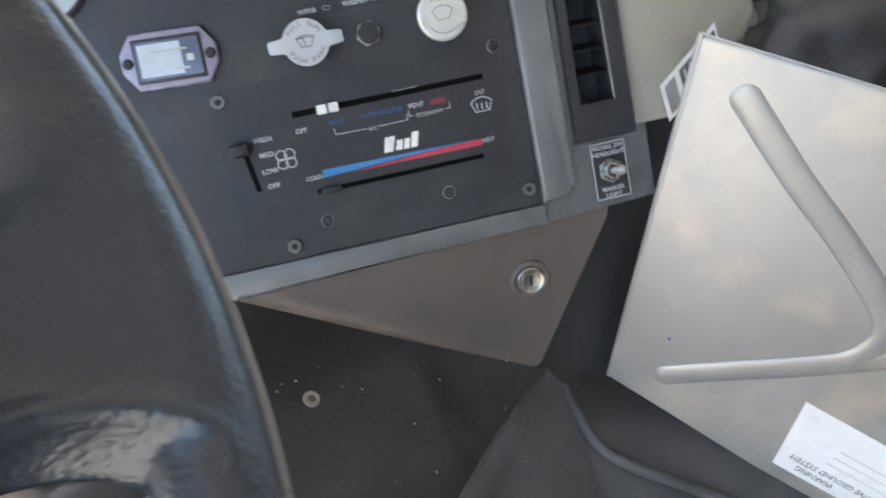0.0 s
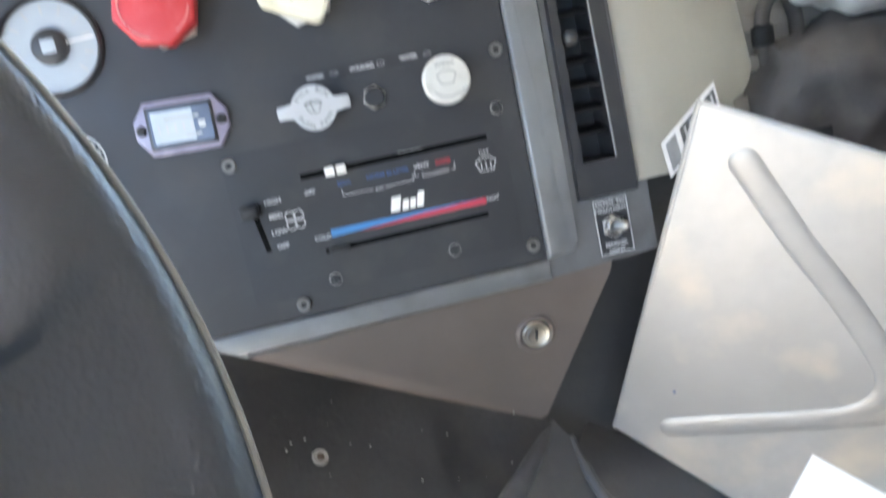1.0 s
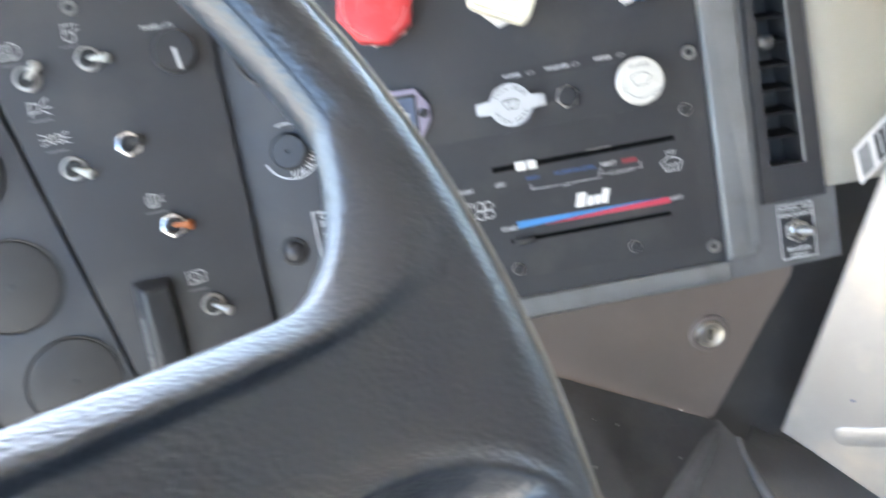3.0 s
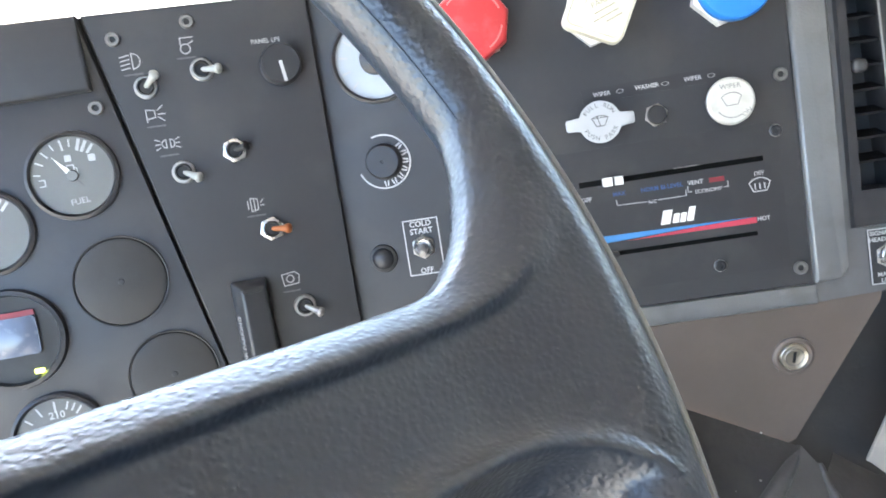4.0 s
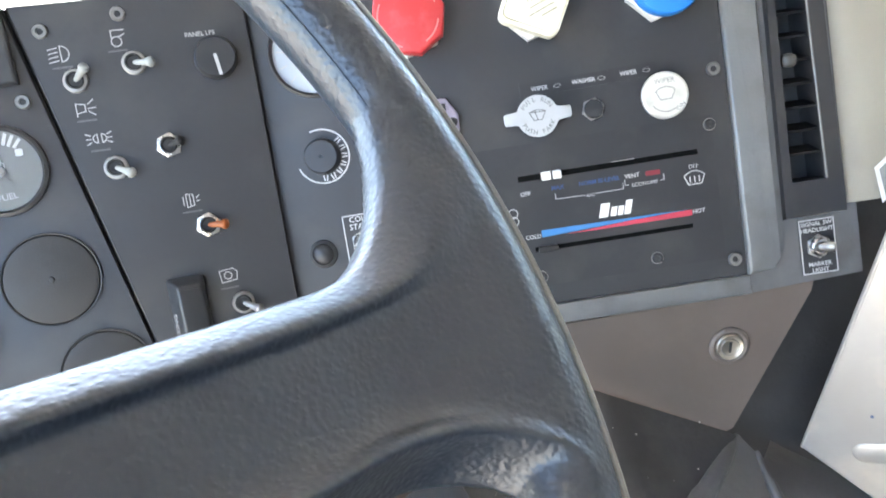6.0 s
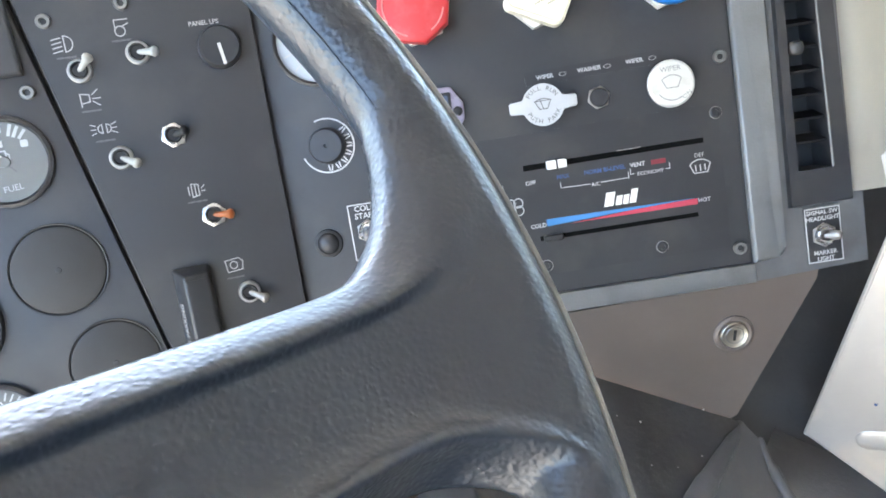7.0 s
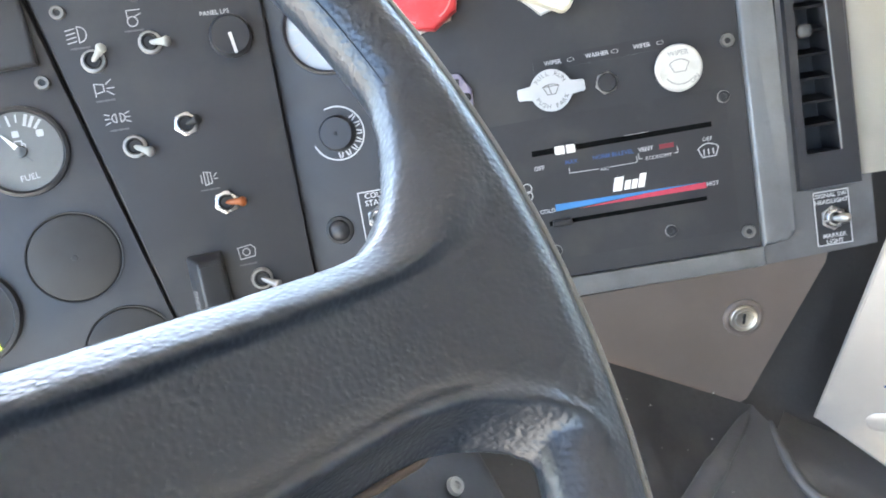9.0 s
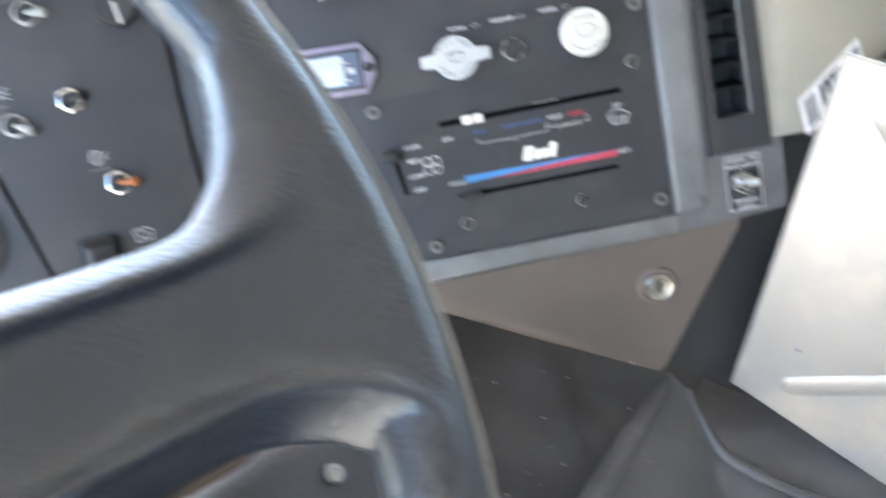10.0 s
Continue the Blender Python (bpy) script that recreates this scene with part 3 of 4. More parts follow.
TEMP_MARKS = [(190, 0.2, 0.0012), (165, 0.16, 0.0012), (140, 0.16, 0.0012), (117, 0.2, 0.0012), (90, 0.24, 0.0014), (70, 0.16, 0.0012), (60, 0.16, 0.0012), (50, 0.18, 0.0014), (25, 0.16, 0.0012)]
gauge(onl(-0.506, 0.1515), 0.0285, DIAL, "round smoky grey fuel gauge with white marks", 128, FUEL_MARKS, (), "FUEL", True)
gauge(onl(-0.5481, -0.0357), 0.0305, DIAL, "round grey temperature gauge with white marks", 215, TEMP_MARKS, (("210", 88), ("150", 172)))
gauge(onl(-0.566, 0.1200), 0.0275, DIAL, "round smoky grey gauge beside the fuel gauge", 90, FUEL_MARKS)
big = thing("air_gauge", on(PANEL, -0.2845, 0.2055), "round pale air pressure gauge with a white needle", "gauge")
part("bezel", lathe([(0.0305, 0), (0.0340, 0), (0.0335, 0.004), (0.0320, 0.0050), (0.0302, 0.003)], 56), FACE_BLACK, big, "black bezel")
part("dial", lathe([(0, 0.001), (0.0308, 0.001), (0.0308, 0), (0, 0)], 56), PALE_DIAL, big)
part("hub", lathe([(0, 0), (0.0125, 0), (0.0115, 0.0045), (0.0095, 0.006), (0, 0.006)], 36), FACE_BLACK, big, "black centre cap")
part("badge", prism(rounded(-0.0045, 0.0045, -0.0045, 0.0045, 0.001), 0.006, 0.0064), PALE_DIAL, big, "small pale badge")
part("needle", stroke([(0.0105, 0.0004), (0.0290, 0.0012)], 0.0012, 0.0045), WHITE, big, "white needle")
for k in range(11):
    a = radians(225 - 27 * k)
    part("scale_mark", stroke([(0.022 * math.cos(a), 0.022 * math.sin(a)), (0.027 * math.cos(a), 0.027 * math.sin(a))], 0.0014, 0.0012), SOFT_PRINT, big)


def blank(m, r, label):
    b = thing("blanking_cap", m, label, "cap", "blanking caps")
    part("cap", lathe([(0, 0.0012), (r * 0.9, 0.0018), (r * 0.97, 0.0012), (r, -0.0004), (0, -0.0004)], 48), CAP_BROWN, b)
    part("rim", lathe([(r, 0), (r + 0.0012, 0), (r + 0.0010, 0.0014), (r, 0.0010)], 48), RUBBER, b, "dark rim")
    part("dimple", lathe([(0, 0.0022), (0.002, 0.0019), (0.0022, 0.0016), (0, 0.0014)], 14), RUBBER, b)
    return b


blank(onl(-0.4887, 0.0703), 0.0325, "round black blanking cap in the gauge panel")
blank(onl(-0.4655, -0.0050), 0.0320, "round black blanking cap near the bottom of the panel")
rd = thing("warning_display", onl(-0.5650, 0.0420), "round black instrument with a shiny window", "instrument")
part("bezel", lathe([(0.0325, 0), (0.037, 0), (0.036, 0.005), (0.033, 0.0055), (0.0315, 0.001)], 48), FACE_BLACK, rd, "black bezel")
part("dial", lathe([(0, 0.001), (0.032, 0.001), (0.032, 0), (0, 0)], 48), RUBBER, rd)
part("window", prism(rounded(-0.018, 0.018, -0.012, 0.016, 0.002), 0.001, 0.004, 0.001, 2), SCREEN, rd, "pale shiny window")
part("red_edge", prism(rounded(-0.018, 0.018, 0.016, 0.020, 0.001), 0.001, 0.003), RED_DIM, rd, "dark red edge")
part("light", prism(rounded(0.010, 0.017, -0.027, -0.0235, 0.001), 0.001, 0.002), GREEN, rd, "small lit yellow-green light")

# ---- heater control on the webasto-type timer: knob with a printed ring ----
hk = thing("heater_timer_knob", on(PANEL, -0.2905, 0.1275), "black timer knob inside a white printed ring", "knob")
part("knob", lathe([(0, 0), (0.0140, 0), (0.0132, 0.008), (0.0120, 0.0092), (0.0015, 0.0092), (0.001, 0.008), (0, 0.008)], 36), FACE_BLACK, hk)
rg = prism(arc(0.0211, -160, 110, 40) + arc(0.0199, 110, -160, 40), 0.0002, 0.0004)
part("printed_ring", rg, PRINT, hk, "white printed ring")
br = bmesh.new()
for k in range(7):
    a = radians(38 - 21.5 * k)
    c, s = math.cos(a), math.sin(a)
    stroke([(c * 0.0153 - s * 0.0014, s * 0.0153 + c * 0.0014), (c * 0.0186 - s * 0.0009, s * 0.0186 + c * 0.0009)], 0.0011, 0.0002, br)
    stroke([(c * 0.0153 + s * 0.0014, s * 0.0153 - c * 0.0014), (c * 0.0186 + s * 0.0009, s * 0.0186 - c * 0.0009)], 0.0011, 0.0002, br)
part("printed_bars", br, PRINT, hk, "white printed marks")
ind = thing("indicator_lamp", on(PANEL, -0.3030, 0.0530), "small round black unlit indicator lamp", "lamp")
part("collar", lathe([(0.0078, 0), (0.0112, 0), (0.0106, 0.0022), (0.0084, 0.003)], 28), RUBBER, ind)
part("lens", lathe([(0, 0.0062), (0.004, 0.0058), (0.007, 0.0042), (0.0084, 0.0022), (0.0084, 0), (0, 0)], 28), FACE_BLACK, ind, "glossy dark lens")


def plate_switch(m, w, h, lines, label, tip, name="switch_plate"):
    p = thing(name, m, label, "switch")
    part("plate", prism(rounded(-w / 2, w / 2, -h / 2, h / 2, 0.0008), 0, 0.0008, 0.0003, 1), FACE_BLACK, p, "black plate")
    bm = bmesh.new()
    a, b = w / 2 - 0.0008, h / 2 - 0.0008
    stroke([(-a, -b), (a, -b), (a, b), (-a, b), (-a, -b)], 0.0009, 0.0009, bm)
    part("border", bm, PRINT, p, "white border")
    part("nut", prism(ngon(6, 0.0095, 0.5), 0.0008, 0.003, 0.0008, 2), DULL_METAL, p, "hexagon nut")
    part("bushing", lathe([(0.0040, 0.003), (0.0078, 0.003), (0.0070, 0.006), (0.0060, 0.007), (0.0044, 0.0065)], 28), CHROME, p, "bright threaded collar")
    d = Vector((tip[0], tip[1], 0.62)).normalized()
    part("lever", sweep([Vector((0, 0, 0.004)) + d * (0.0115 * k / 6) for k in range(7)], [0.0028, 0.0029, 0.0031, 0.0034, 0.0036, 0.0035, 0.002], 14, up=(0.1, 0.9, 0.3)), DULL_METAL, p, "metal bat lever")
    for text, y, size in lines:
        words(text, size, PRINT, p, 0, y, 0.001, bold=0.00008)
    return p


plate_switch(on(PANEL, -0.2703, 0.0577), 0.0285, 0.0445, (("COLD", 0.0180, 0.0062), ("START", 0.0122, 0.0062), ("OFF", -0.0188, 0.0060)), "black cold start switch plate with a white border", (0.0, -0.25))
plate_switch(on(PANEL, 0.0737, 0.0003), 0.0275, 0.0430, (("SIGNAL SW", 0.0175, 0.0046), ("HEADLIGHT", 0.0127, 0.0046), ("MARKER", -0.0138, 0.0046), ("LIGHT", -0.0185, 0.0046)), "black signal and headlight switch plate with a white border", (0.6, 0.0))


# ---- air valve knobs ----
def air_knob(x, y, sides, r, mat, label, turn=0.0, round_top=False):
    k = thing("air_valve_knob", on(PANEL, x, y), label, "knob", "air valve knobs")
    part("nut", prism(ngon(6, 0.0250, 0.25), 0, 0.009, 0.001, 2), PALE_ZINC, k, "pale metal hexagon collar")
    part("stem", lathe([(0.0075, 0.009), (0.0075, 0.024)], 24), CHROME, k)
    if sides == 4:
        cap = prism(rounded(-r, r, -r, r, r * 0.28), 0.022, 0.037, 0.002, 3)
    elif sides == 8:
        cap = prism(ngon(8, r * 1.06, math.pi / 8), 0.022, 0.037, 0.0025, 3)
    else:
        cap = lathe([(0, 0.022), (r * 0.93, 0.022), (r, 0.025), (r, 0.034), (r * 0.95, 0.0365), (r * 0.85, 0.0372), (0, 0.0372)], 48)
    part("cap", cap, mat, k, "", pose(0, 0, 0, 0, 0, turn))
    return k


rk = air_knob(-0.2075, 0.2135, 8, 0.0258, RED, "red octagonal trailer air knob", -12.0)
bm = bmesh.new()
for a0, a1 in ((95, 135), (150, 205), (215, 250), (300, 345), (20, 60)):
    stroke(arc(0.0215, a0, a1, 8), 0.0012, 0.0371, bm)
part("rubbed_print", bm, FLESH_RED, rk, "rubbed pale lettering round the edge")
yk = air_knob(-0.1165, 0.2112, 4, 0.0222, CREAM, "cream square parking brake knob with small lettering", -27.0)
tw = radians(20)
for text, y in (("SYSTEM", 0.0075), ("PARK", 0.0015)):
    words(text, 0.0058, KNOB_PRINT, yk, -y * math.sin(tw), y * math.cos(tw), 0.0373, 20, bold=0.0001)
bm = bmesh.new()
for x0, y, l in ((0.001, -0.004, 0.016), (0.0, -0.0085, 0.020), (-0.001, 0.0135, 0.014), (0.004, -0.0125, 0.012)):
    for k in range(4):
        stroke([(x0 - l / 2 + l * k / 4, y), (x0 - l / 2 + l * (k + 0.7) / 4, y)], 0.0011, 0.0372, bm)
part("fine_print", bm, KNOB_PRINT, yk, "worn small print", pose(0, 0, 0, 0, 0, 20))
part("raised_edge", sweep([(x, y, 0.0368) for x, y in rounded(-0.0200, 0.0200, -0.0200, 0.0200, 0.0055)], 0.0012, 8, closed=True), CREAM, yk, "raised edge", pose(0, 0, 0, 0, 0, -27))
air_knob(-0.0238, 0.2105, 0, 0.0252, BLUE, "round blue air valve knob")

# ---- hour meter ----
hm = thing("hour_meter", on(PANEL, -0.2145, 0.1382, 0, -2.5), "hour meter in a lilac clear plastic bezel", "hour meter")
part("bezel", prism([(-0.0315, 0.006), (-0.023, 0.0185), (0.023, 0.0185), (0.0315, 0.006), (0.0315, -0.006), (0.023, -0.0185), (-0.023, -0.0185), (-0.0315, -0.006)], 0, 0.0065, 0.002, 3), LILAC, hm)
part("frame_edge", prism(rounded(-0.0225, 0.0225, -0.0145, 0.0145, 0.001), 0.0065, 0.0075, 0.0006, 2), FACE_BLACK, hm, "dark inner edge")
part("window", prism(rounded(-0.0205, 0.0205, -0.0122, 0.0122, 0.001), 0.0075, 0.0082, 0.0004, 1), SCREEN, hm, "blue-grey window")
part("pale_card", prism(rounded(-0.0190, 0.0085, -0.0105, 0.0105, 0.0005), 0.0082, 0.0084), PALE_CARD, hm, "pale card behind the window")
bm = bmesh.new()
for k in range(5):
    x = -0.0125 + 0.0055 * k
    prism([(x - 0.003, -0.0040), (x - 0.0018, -0.0040), (x - 0.0018, 0.0020), (x - 0.003, 0.0020)], 0.0084, 0.0086, bm=bm)
prism([(0.0115, -0.0032), (0.0160, -0.0032), (0.0160, 0.0014), (0.0115, 0.0014)], 0.0084, 0.0086, bm=bm)
part("digits", bm, PRINT, hm, "pale counter digits")
bm = bmesh.new()
stroke([(-0.010, 0.0052), (0.012, 0.0052)], 0.0014, 0.0085, bm)
stroke([(0.003, -0.0072), (0.012, -0.0072)], 0.0014, 0.0085, bm)
part("caption", bm, SOFT_PRINT, hm, "faded caption")
for s in (-1, 1):
    part("fixing_screw", lathe([(0, 0.0085), (0.0025, 0.008), (0.0036, 0.0065), (0.0036, 0.004), (0, 0.004)], 18), RUBBER, hm, "", pose(s * 0.0268, 0, 0))

# ---- wiper and washer controls ----
wp = thing("wiper_pull_tag", on(PANEL, -0.1248, 0.1312), "white round wiper pull tag with two wings", "knob")
part("shaft", lathe([(0.006, 0), (0.006, 0.011)], 20), RUBBER, wp)
ears = [p for p in arc(0.0155, 17, 163, 24)] + [(-0.0240, 0.0045), (-0.0252, 0.003), (-0.0252, -0.003), (-0.0240, -0.0045)] + [p for p in arc(0.0155, 197, 343, 24)] + [(0.0240, -0.0045), (0.0252, -0.003), (0.0252, 0.003), (0.0240, 0.0045)]
part("tag", prism(ears, 0.011, 0.0128, 0.0006, 2), TAG_WHITE, wp)
for text, a_mid, flip in (("PULL RUN", 90, False), ("PUSH PARK", -90, True)):
    n = len(text)
    for k, ch in enumerate(text):
        if ch == " ":
            continue
        a = a_mid + (k - (n - 1) / 2) * (15.5 if flip else -15.5)
        words(ch, 0.0047, DARK_PRINT, wp, 0.0122 * math.cos(radians(a)), 0.0122 * math.sin(radians(a)), 0.0129, a + (90 if flip else -90))
bm = bmesh.new()
stroke([(-0.006, 0.003), (0.006, 0.003)], 0.0006, 0.0129, bm)
stroke(arc(0.012, 60, 120, 8, (0, -0.0075)), 0.0006, 0.0129, bm)
stroke([(-0.006, 0.003), (-0.003, -0.003), (0.003, -0.003), (0.006, 0.003)], 0.0006, 0.0129, bm)
stroke([(0, -0.003), (-0.002, 0.004)], 0.0006, 0.0129, bm)
part("wiper_symbol", bm, DARK_PRINT, wp, "dark wiper symbol")
wk = thing("wiper_speed_knob", on(PANEL, -0.0312, 0.1312), "silver-white round wiper speed knob with worn print", "knob")
part("skirt", lathe([(0.0130, 0), (0.0150, 0.004), (0.0165, 0.014)], 40), RUBBER, wk)
part("cap", lathe([(0, 0.0185), (0.0155, 0.0185), (0.0170, 0.0172), (0.0173, 0.014), (0.0165, 0.012), (0, 0.012)], 48), BRUSHED, wk)
words("WIPER", 0.0052, DIM_PRINT, wk, 0, 0.0105, 0.0186)
words("ON", 0.0048, DIM_PRINT, wk, 0.010, -0.0095, 0.0186, 35)
bm = bmesh.new()
stroke(arc(0.010, 45, 135, 10, (0, -0.004)) + [(-0.004, -0.003), (0.004, -0.003), (0.0071, 0.0031)], 0.0006, 0.0186, bm)
stroke(arc(0.012, 215, 300, 10), 0.0007, 0.0186, bm)
part("markings", bm, DIM_PRINT, wk, "faint markings")
wb = thing("washer_button", on(PANEL, -0.0818, 0.1300), "black washer push button in a metal hexagon nut", "button")
part("nut", prism(ngon(6, 0.0088, 0.25), 0, 0.003, 0.0009, 2), DULL_METAL, wb, "hexagon nut")
part("button", lathe([(0, 0.006), (0.0062, 0.0058), (0.0070, 0.005), (0.0072, 0.003), (0, 0.003)], 28), FACE_BLACK, wb)
for text, x, y in (("WIPER", -0.1195, 0.1517), ("WASHER", -0.0860, 0.1520), ("WIPER", -0.0522, 0.1524)):
    tg = thing("control_label", on(PANEL, x + 0.003, y), "small black label with white wording", "label", "control labels")
    part("strip", prism(rounded(-0.018, 0.018, -0.005, 0.005, 0.0008), 0, 0.0005), FACE_BLACK, tg)
    words(text, 0.0044, PRINT, tg, -0.003, 0, 0.0006, bold=0.0001)
    part("outline_mark", stroke(arc(0.0026, 0, 360, 10, (0.0105, 0)), 0.0005, 0.0006), SOFT_PRINT, tg, "", Matrix.Diagonal((1, 0.55, 1, 1)))

# ---- heater panel markings and levers ----
hp = thing("heater_control", on(PANEL, 0, 0, 0.0010), "heater control with two slots, a blue-red scale and white wording", "heater control")
part("upper_slot", prism([(-0.1455, 0.0840), (-0.0085, 0.0843), (-0.0085, 0.0882), (-0.1455, 0.0884)], 0, 0.0003), SLOT, hp, "dark slot")
part("lower_slot", prism([(-0.1400, 0.0290), (-0.0185, 0.0293), (-0.0185, 0.0325), (-0.1400, 0.0325)], 0, 0.0003), SLOT, hp, "dark slot")
part("fan_slot", prism([(-0.1808, 0.0395), (-0.1770, 0.0395), (-0.1812, 0.0715), (-0.1850, 0.0715)], 0, 0.0003), SLOT, hp, "dark slot")
part("slot_edge", stroke([(-0.0740, 0.0884), (-0.0560, 0.0885)], 0.0004, 0.0004), DULL_METAL, hp, "bare metal edge")
tab = part("slide_tab", block(-0.0075, 0.0075, -0.0032, 0.0032, 0, 0.008, 0.0009, 2), WHITE, hp, "white slide lever tab", pose(-0.1205, 0.0860, 0))
part("tab_groove", block(-0.0007, 0.0007, -0.0033, 0.0033, 0.0072, 0.0083), RUBBER, tab)
part("fan_knob", block(-0.0065, 0.0065, -0.0045, 0.0045, 0, 0.012, 0.002, 3), RUBBER, hp, "black fan lever knob", pose(-0.1850, 0.0700, 0))
part("heat_knob", block(-0.0075, 0.0075, -0.0024, 0.0024, 0, 0.005, 0.0012, 3), RUBBER, hp, "black heat lever knob", pose(-0.1300, 0.0305, 0))
part("cold_scale", prism([(-0.1335, 0.0396), (-0.1335, 0.0450), (-0.0200, 0.0436), (-0.0640, 0.0424)], 0, 0.0004), BLUE_PRINT, hp, "blue wedge of the heat scale")
part("hot_scale", prism([(-0.1150, 0.0392), (-0.0640, 0.0421), (-0.0180, 0.0432), (-0.0180, 0.0388)], 0, 0.0004), RED_PRINT, hp, "red wedge of the heat scale")
logo = bmesh.new()
x = -0.0885
for w_, h_ in ((0.0085, 0.0105), (0.0055, 0.0070), (0.0050, 0.0070), (0.0060, 0.0105)):
    prism([(x, 0.0475), (x + w_ * 0.82, 0.0475), (x + w_ * 0.82 + h_ * 0.28, 0.0475 + h_), (x + h_ * 0.28, 0.0475 + h_)], 0, 0.0003, bm=logo)
    x += w_ * 1.02
part("maker_mark", logo, WHITE, hp, "white slanted maker's mark")
words("OFF", 0.0046, PRINT, hp, -0.1415, 0.0744, 0.0004, bold=0.00008)
words("DEF", 0.0044, PRINT, hp, -0.0128, 0.0755, 0.0004)
words("COLD", 0.0044, PRINT, hp, -0.1400, 0.0408, 0.0004, bold=0.00008)
words("HOT", 0.0044, PRINT, hp, -0.0128, 0.0413, 0.0004, bold=0.00008)
for text, yy in (("HIGH", 0.0737), ("MED", 0.0632), ("LOW", 0.0517), ("OFF", 0.0412)):
    words(text, 0.0050, PRINT, hp, -0.1685, yy, 0.0004, bold=0.0001)
words("MAX", 0.0045, BLUE_DIM, hp, -0.1165, 0.0757, 0.0004, bold=0.0001)
words("NORM BI-LEVEL", 0.0045, BLUE_DIM, hp, -0.0845, 0.0757, 0.0004, bold=0.0001)
words("VENT", 0.0046, PRINT, hp, -0.0595, 0.0757, 0.0004, bold=0.00008)
part("red_word", stroke([(-0.0475, 0.0757), (-0.0400, 0.0757)], 0.0036, 0.0003), RED_DIM, hp, "dim red wording")
words("A/C", 0.0040, PRINT, hp, -0.0925, 0.0660, 0.0004)
words("ECONOMY", 0.0040, PRINT, hp, -0.0505, 0.0685, 0.0004)
for ln in ([(-0.1190, 0.0712), (-0.1190, 0.0672), (-0.0970, 0.0668)], [(-0.0880, 0.0668), (-0.0672, 0.0670), (-0.0672, 0.0712)], [(-0.0655, 0.0735), (-0.0655, 0.0692), (-0.0630, 0.0692)], [(-0.0385, 0.0692), (-0.0358, 0.0692), (-0.0358, 0.0735)]):
    part("bracket_line", stroke(ln, 0.0005, 0.0003), PRINT, hp)
bm = bmesh.new()
stroke(arc(0.0100, 40, 140, 12, (-0.0130, 0.0622)) + [(-0.0180, 0.0622), (-0.0080, 0.0622), (-0.0053, 0.0686)], 0.0008, 0.0003, bm)
for k in range(3):
    stroke([(-0.0165 + 0.0035 * k, 0.0640), (-0.0165 + 0.0035 * k, 0.0678)], 0.0009, 0.0003, bm)
part("demist_symbol", bm, PRINT, hp, "white demist symbol")
bm = bmesh.new()
for k in range(4):
    stroke(arc(0.0036, 0, 360, 10, (-0.1560 + 0.0042 * math.cos(radians(45 + 90 * k)), 0.0578 + 0.0042 * math.sin(radians(45 + 90 * k)))), 0.0008, 0.0003, bm)
part("fan_symbol", bm, PRINT, hp, "white fan symbol")

# ---- air vent ----
vent = thing("air_vent", on(PANEL, 0, 0), "tall black air vent with level slats", "vent")
bm = bmesh.new()
vo = [(0.0498, 0.0240), (0.0968, 0.0240), (0.0935, 0.2600), (0.0535, 0.2600)]
vi = [(0.0578, 0.0515), (0.0838, 0.0515), (0.0810, 0.2520), (0.0600, 0.2520)]
for z0, z1 in ((-0.001, 0.0048),):
    o0, o1 = [bm.verts.new((x, y, z0)) for x, y in vo], [bm.verts.new((x * 0.97 + 0.0735 * 0.03, y * 0.99 + 0.0014, z1)) for x, y in vo]
    i1, i0 = [bm.verts.new((x, y, z1)) for x, y in vi], [bm.verts.new((x, y, -0.030)) for x, y in vi]
    for k in range(4):
        j = (k + 1) % 4
        bm.faces.new((o0[k], o0[j], o1[j], o1[k]))
        bm.faces.new((o1[k], o1[j], i1[j], i1[k]))
        bm.faces.new((i1[k], i1[j], i0[j], i0[k]))
    bm.faces.new(i0)
part("housing", bm, FACE_BLACK, vent, "", smooth=25)
for k in range(11):
    part("slat", block(0.0586, 0.0830, -0.0010, 0.0010, -0.018, 0.002), VENT_BLACK, vent, "", pose(0, 0.0724 + 0.01745 * k, -0.003, 14, 0, 0))
part("bright_lip", sweep([(0.0836, 0.0520, 0.0050), (0.0823, 0.14, 0.0050), (0.0808, 0.2520, 0.0050)], 0.0010, 8), SCREW_GREY, vent, "bright worn inner edge")
part("slide_tab", block(0.0605, 0.0715, 0.1370, 0.1475, -0.004, 0.006, 0.004, 3), TAB_GREY, vent, "small grey adjusting tab")

# ---- beige side moulding and its sticker ----
bm = bmesh.new()
prof = [(0.0985, 0.000), (0.1045, 0.0035), (0.120, 0.004), (0.150, 0.002), (0.180, -0.003), (0.200, -0.008), (0.2085, -0.013), (0.2125, -0.022), (0.2125, -0.06)]
rows = []
for y in (0.072, 0.076, 0.084, 0.095, 0.12, 0.16, 0.20, 0.262):
    cut = {0.072: 0.020, 0.076: 0.011, 0.084: 0.004, 0.095: 0.0}.get(y, (y - 0.095) * 0.11)
    rows.append([bm.verts.new((x - cut * ((x - 0.0985) / 0.114), y, z)) for x, z in prof])
low = [bm.verts.new((min(x, 0.19), 0.03, z)) for x, z in prof]
rows = [low] + rows
for a, b in zip(rows, rows[1:]):
    for k in range(len(a) - 1):
        bm.faces.new((a[k], a[k + 1], b[k + 1], b[k]))
bmesh.ops.solidify(bm, geom=bm.faces[:], thickness=0.003)
bg = thing("side_moulding", PANEL, "smooth beige plastic side moulding beside the vent", "moulding")
part("shell", bm, BEIGE, bg)
